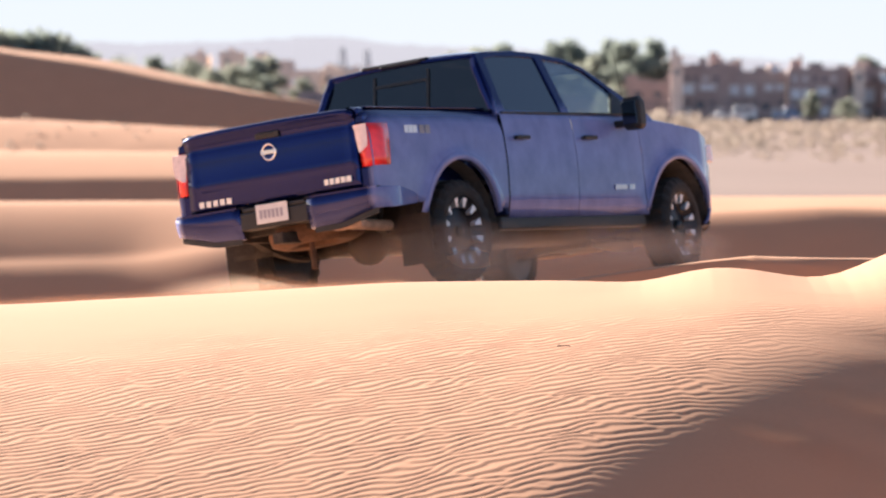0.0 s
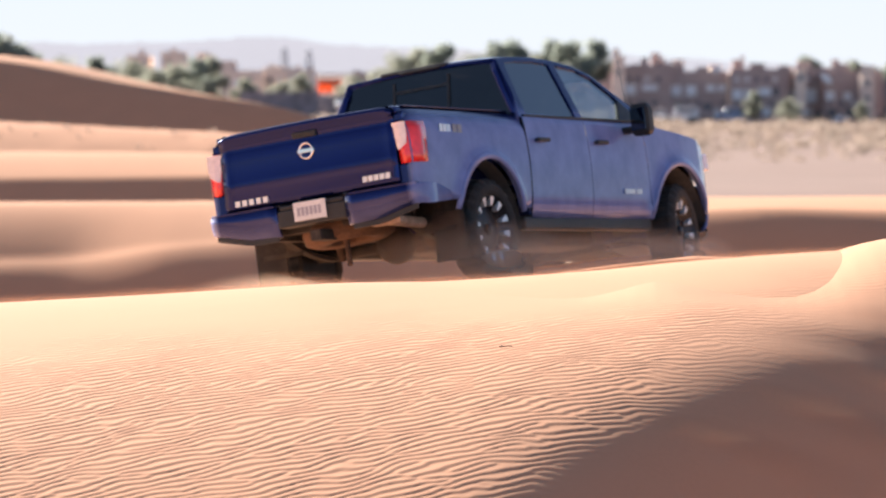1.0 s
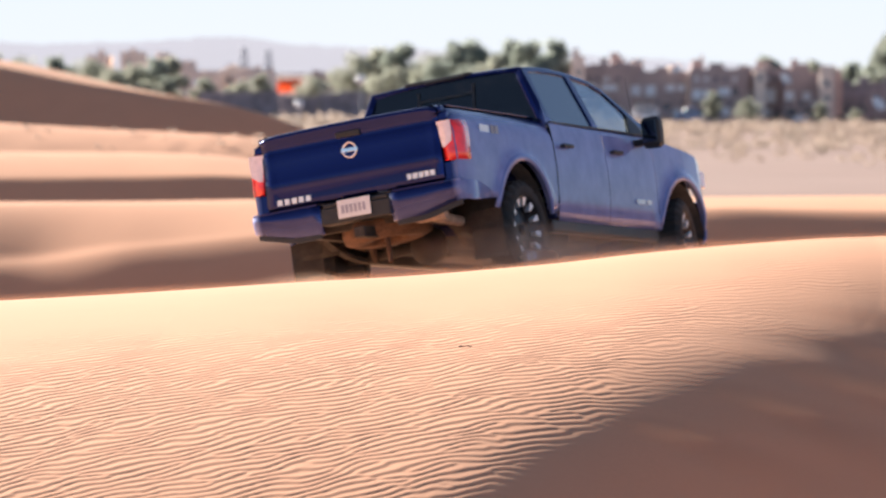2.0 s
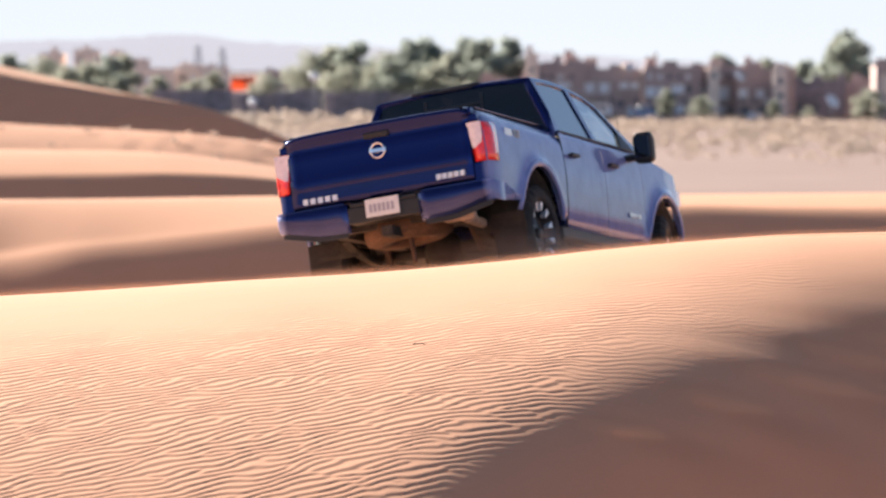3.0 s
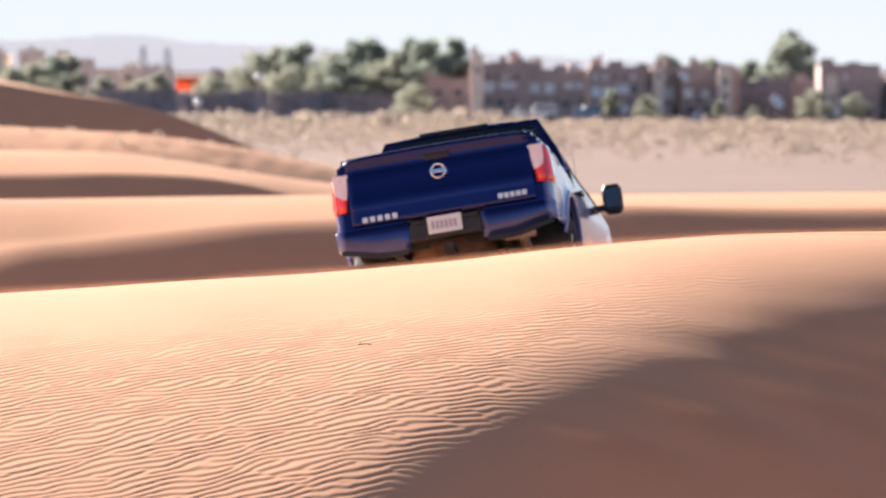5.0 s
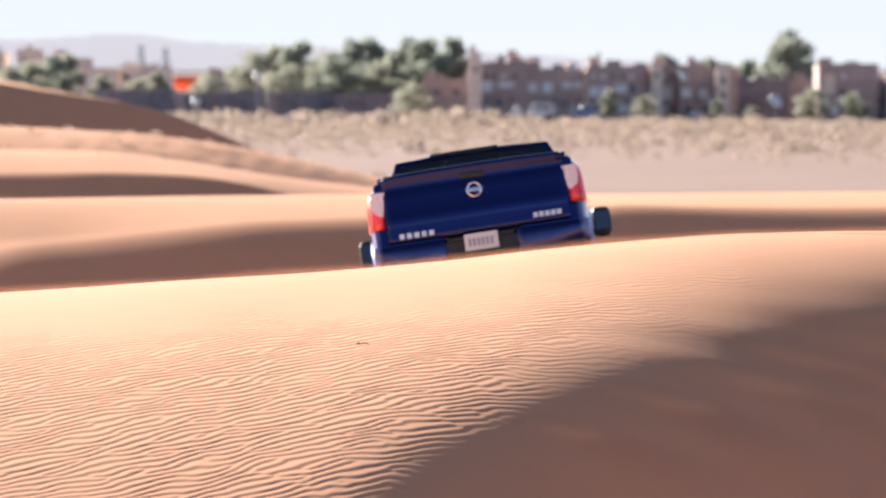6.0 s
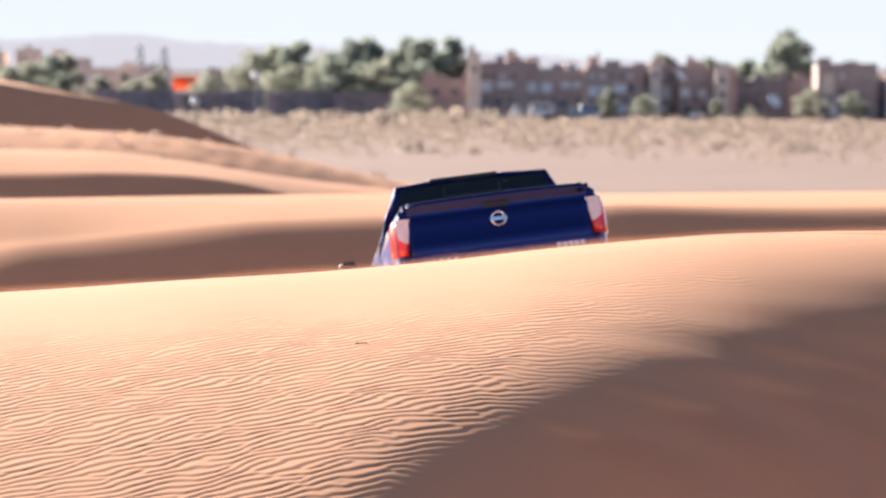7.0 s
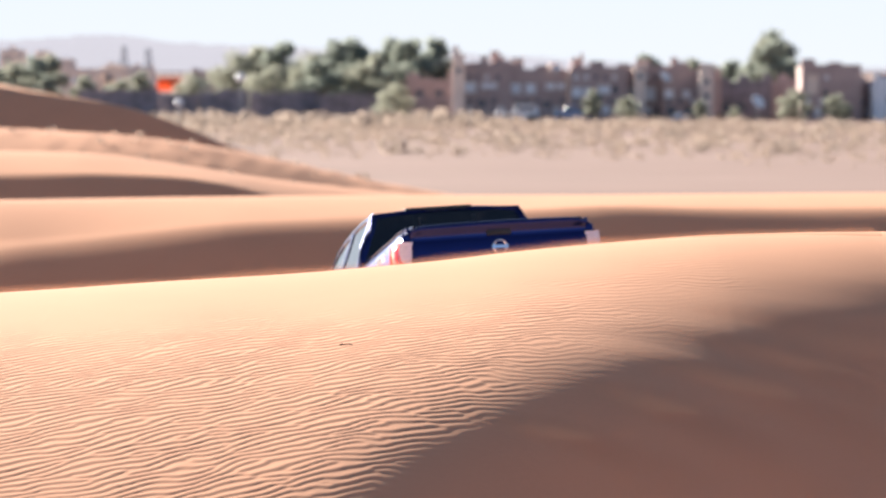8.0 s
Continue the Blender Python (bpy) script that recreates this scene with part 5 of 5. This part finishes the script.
def round_rim(n, l, co):
    """1 on the puff's middle line, 0 at its rim: falls with the distance across x and z."""
    flat, size, fall = n.new("ShaderNodeVectorMath"), n.new("ShaderNodeVectorMath"), n.new("ShaderNodeMapRange")
    flat.operation, size.operation = "MULTIPLY", "LENGTH"
    flat.inputs[1].default_value = (1, 0, 1)
    fall.interpolation_type = "SMOOTHSTEP"
    fall.inputs[1].default_value, fall.inputs[2].default_value, fall.inputs[3].default_value, fall.inputs[4].default_value = 0.05, 0.97, 1.0, 0.0
    l.new(co.outputs["Object"], flat.inputs[0]), l.new(flat.outputs[0], size.inputs[0]), l.new(size.outputs["Value"], fall.inputs[0])
    return fall.outputs[0]


def upper_rim(n, l, co):
    """Thins out with the height over the crest, which the veil's own v gives."""
    sep, fall = n.new("ShaderNodeSeparateXYZ"), n.new("ShaderNodeMath")
    l.new(co.outputs["UV"], sep.inputs[0])
    fall.operation = "POWER"
    fall.inputs[1].default_value = 2.0
    l.new(sep.outputs[1], fall.inputs[0])
    return fall.outputs[0]


M_PUFF = thin_sand("whirled_sand", 0.40, round_rim, (0.50, 0.38, 0.29))
M_VEIL = thin_sand("blown_sand", 0.75, upper_rim, (0.33, 0.195, 0.125))


def puff(size, label):
    """A lumpy cloud of unit radius; stretched to its size."""
    bm = bmesh.new()
    bmesh.ops.create_icosphere(bm, subdivisions=4, radius=1.0)
    for v in bm.verts:
        v.co *= 1 + 0.06 * math.sin(5 * v.co.x + 3 * v.co.y) * math.cos(4 * v.co.z)
    me = bpy.data.meshes.new("dust_cloud")
    bm.to_mesh(me), bm.free()
    me.shade_smooth()
    me.materials.append(M_PUFF)
    ob = tagged(new("dust_cloud", me), label, "dust", kind="stuff")
    ob.scale = size
    return ob


def veil(x0, x1, dip, label):
    """Two thin sheets of drifting grains that stand on the near crest."""
    bm = bmesh.new()
    uv = bm.loops.layers.uv.new("height")
    xs = np.linspace(x0, x1, 60)
    for y in (29.75, 30.25):
        z = near_dune(xs, xs * 0 + y, dip) + EYE - flank_drop(xs, xs * 0 + y) - 0.01
        rise = 0.050 + 0.022 * waves(xs, xs * 0, 1.4, 91 + int(y * 4))
        grid = [[bm.verts.new((a, y + 0.25 * f, b + h * f)) for a, b, h in zip(xs, z, rise)] for f in (0, 0.34, 0.67, 1)]
        for k in range(3):
            for i in range(len(xs) - 1):
                f = bm.faces.new((grid[k][i], grid[k][i + 1], grid[k + 1][i + 1], grid[k + 1][i]))
                for loop, v in zip(f.loops, (k, k, k + 1, k + 1)):
                    loop[uv].uv = (i / 60, 1 - v / 3)
    me = bpy.data.meshes.new("blown_sand")
    bm.to_mesh(me), bm.free()
    me.shade_smooth()
    me.materials.append(M_VEIL)
    return tagged(new("blown_sand", me), label, "sand", kind="stuff")


def ribbon(y0, length, width, label):
    """A low streak of grains that the wind carries out over the shaded flank."""
    bm = bmesh.new()
    uv = bm.loops.layers.uv.new("height")
    x0 = float(flank_line(np.array([y0]))[0]) - 0.15
    grid = []
    for i in range(25):
        u = i / 24
        row = []
        for k in range(7):
            v = k / 6
            x, y = x0 + length * u, y0 + 0.10 * length * u + width * (v - 0.5) * (0.5 + u)
            ground_z = float(near_dune(np.array([x]), np.array([y]), 0.0)[0] + EYE - flank_drop(np.array([x]), np.array([y]))[0])
            row.append((bm.verts.new((x, y, ground_z + 0.02 + 0.09 * u * (1 - abs(2 * v - 1)))), 0.46 * math.sin(math.pi * u ** 0.7) * math.sin(math.pi * v)))
        grid.append(row)
    for a, b in zip(grid, grid[1:]):
        for k in range(6):
            ring = (a[k], a[k + 1], b[k + 1], b[k])
            f = bm.faces.new([q[0] for q in ring])
            for loop, q in zip(f.loops, ring):
                loop[uv].uv = (0.5, max(q[1], 0.0))
    me = bpy.data.meshes.new("blown_sand")
    bm.to_mesh(me), bm.free()
    me.shade_smooth()
    me.materials.append(M_VEIL)
    return tagged(new("blown_sand", me), label, "sand", kind="stuff")


for y0, length, width in ((24.3, 1.6, 0.55), (25.1, 2.0, 0.75), (25.9, 2.3, 0.8), (26.6, 2.2, 0.6), (27.2, 1.9, 0.8)):
    ribbon(y0, length, width, "low streak of sand blowing over the shaded dune flank")
veil(-5.4, -1.7, 1.0, "fine sand blowing off the dune crest")
BLOWN = veil(-1.7, 2.9, 0.0, "fine sand blowing off the building crest")
BLOWN.data.transform(Matrix.Translation((0, -29.5, -7.3)))
# each puff: its half sizes, its place beside the truck at first, and its label
PUFFS = [(puff(size, label), at_truck) for size, at_truck, label in (
    ((1.15, 0.25, 0.40), (1.15, -0.45, 0.16), "pale sand dust whirled up by the rear wheel"),
    ((1.10, 0.25, 0.26), (1.25, 1.70, 0.22), "pale sand dust drifting below the doors"),
    ((1.00, 0.30, 0.24), (-0.2, -1.35, 0.05), "pale sand dust trailing behind the bumper"),
    ((0.50, 0.20, 0.26), (1.20, 3.20, 0.18), "pale sand dust by the front wheel"))]


def motions():
    walk(truck, [(t, pose(*row)) for t, *row in TRUCK])
    for cloud, (px_, py_, pz_) in PUFFS:
        rows = []
        for t, *row in TRUCK:
            p = pose(*row) @ Vector((px_, py_, pz_))
            rows.append((t, Matrix.Translation((p.x, p.y, p.z - 0.03 * t))))
        walk(cloud, rows)
    for sand in (drift, BLOWN):
        walk(sand, [(t, pose(0, 29.5, 7.3 + z, 0, lean, 0)) for t, z, lean in DRIFT])
    # the wheels roll by the way gone; the front pair steers to the left
    way = [0.0]
    for a, b in zip(TRUCK, TRUCK[1:]):
        way.append(way[-1] + math.dist(a[1:4], b[1:4]))
    times = [r[0] for r in TRUCK]
    for k, wheel in enumerate(WHEELS):
        rows = []
        for j in range(81):
            t = j / 10
            steer = 0.0 if k < 2 else float(np.interp(t, (0, 1.5, 4.5, 8), (7, 11, 13, 10)))
            m = pose(*wheel.location, 0, 0, steer) @ pose(0, 0, 0, -math.degrees(np.interp(t, times, way) / 0.42), 0, 0)
            rows.append((t, m))
        walk(wheel, rows)


DRIFT = [(0.0, -0.24, 2.2), (0.5, -0.13, 2.0), (1.0, -0.05, 0.9), (1.5, -0.012, 0.25), (2.8, 0.0, 0.0), (8.0, 0.0, 0.0)]
TRUCK = [
    (0.0, -2.379, 37.114, 6.79, -0.93, -8.69, -29.92),
    (0.5, -2.031, 37.538, 6.778, -1.53, -9.41, -28.39),
    (1.0, -1.71, 37.937, 6.768, -2.09, -9.5, -27.04),
    (1.5, -1.411, 38.488, 6.746, -3.06, -10.18, -25.38),
    (3.0, -0.617, 39.593, 6.642, -6.17, -9.95, -18.82),
    (3.5, -0.397, 39.967, 6.585, -7.4, -9.81, -16.08),
    (4.0, -0.199, 40.409, 6.519, -8.67, -9.92, -13.31),
    (4.5, -0.017, 40.822, 6.437, -10.24, -9.9, -10.05),
    (6.0, 0.353, 42.22, 6.13, -11.61, -8.6, -0.59),
    (6.5, 0.416, 42.52, 6.008, -11.32, -8.3, 2.24),
    (7.0, 0.44, 42.55, 5.857, -11.12, -6.97, 5.7),
    (7.5, 0.474, 42.6, 5.717, -11.39, -5.3, 8.6),
    (8.0, 0.391, 42.75, 5.569, -12.22, -3.05, 12.99),
]
motions()
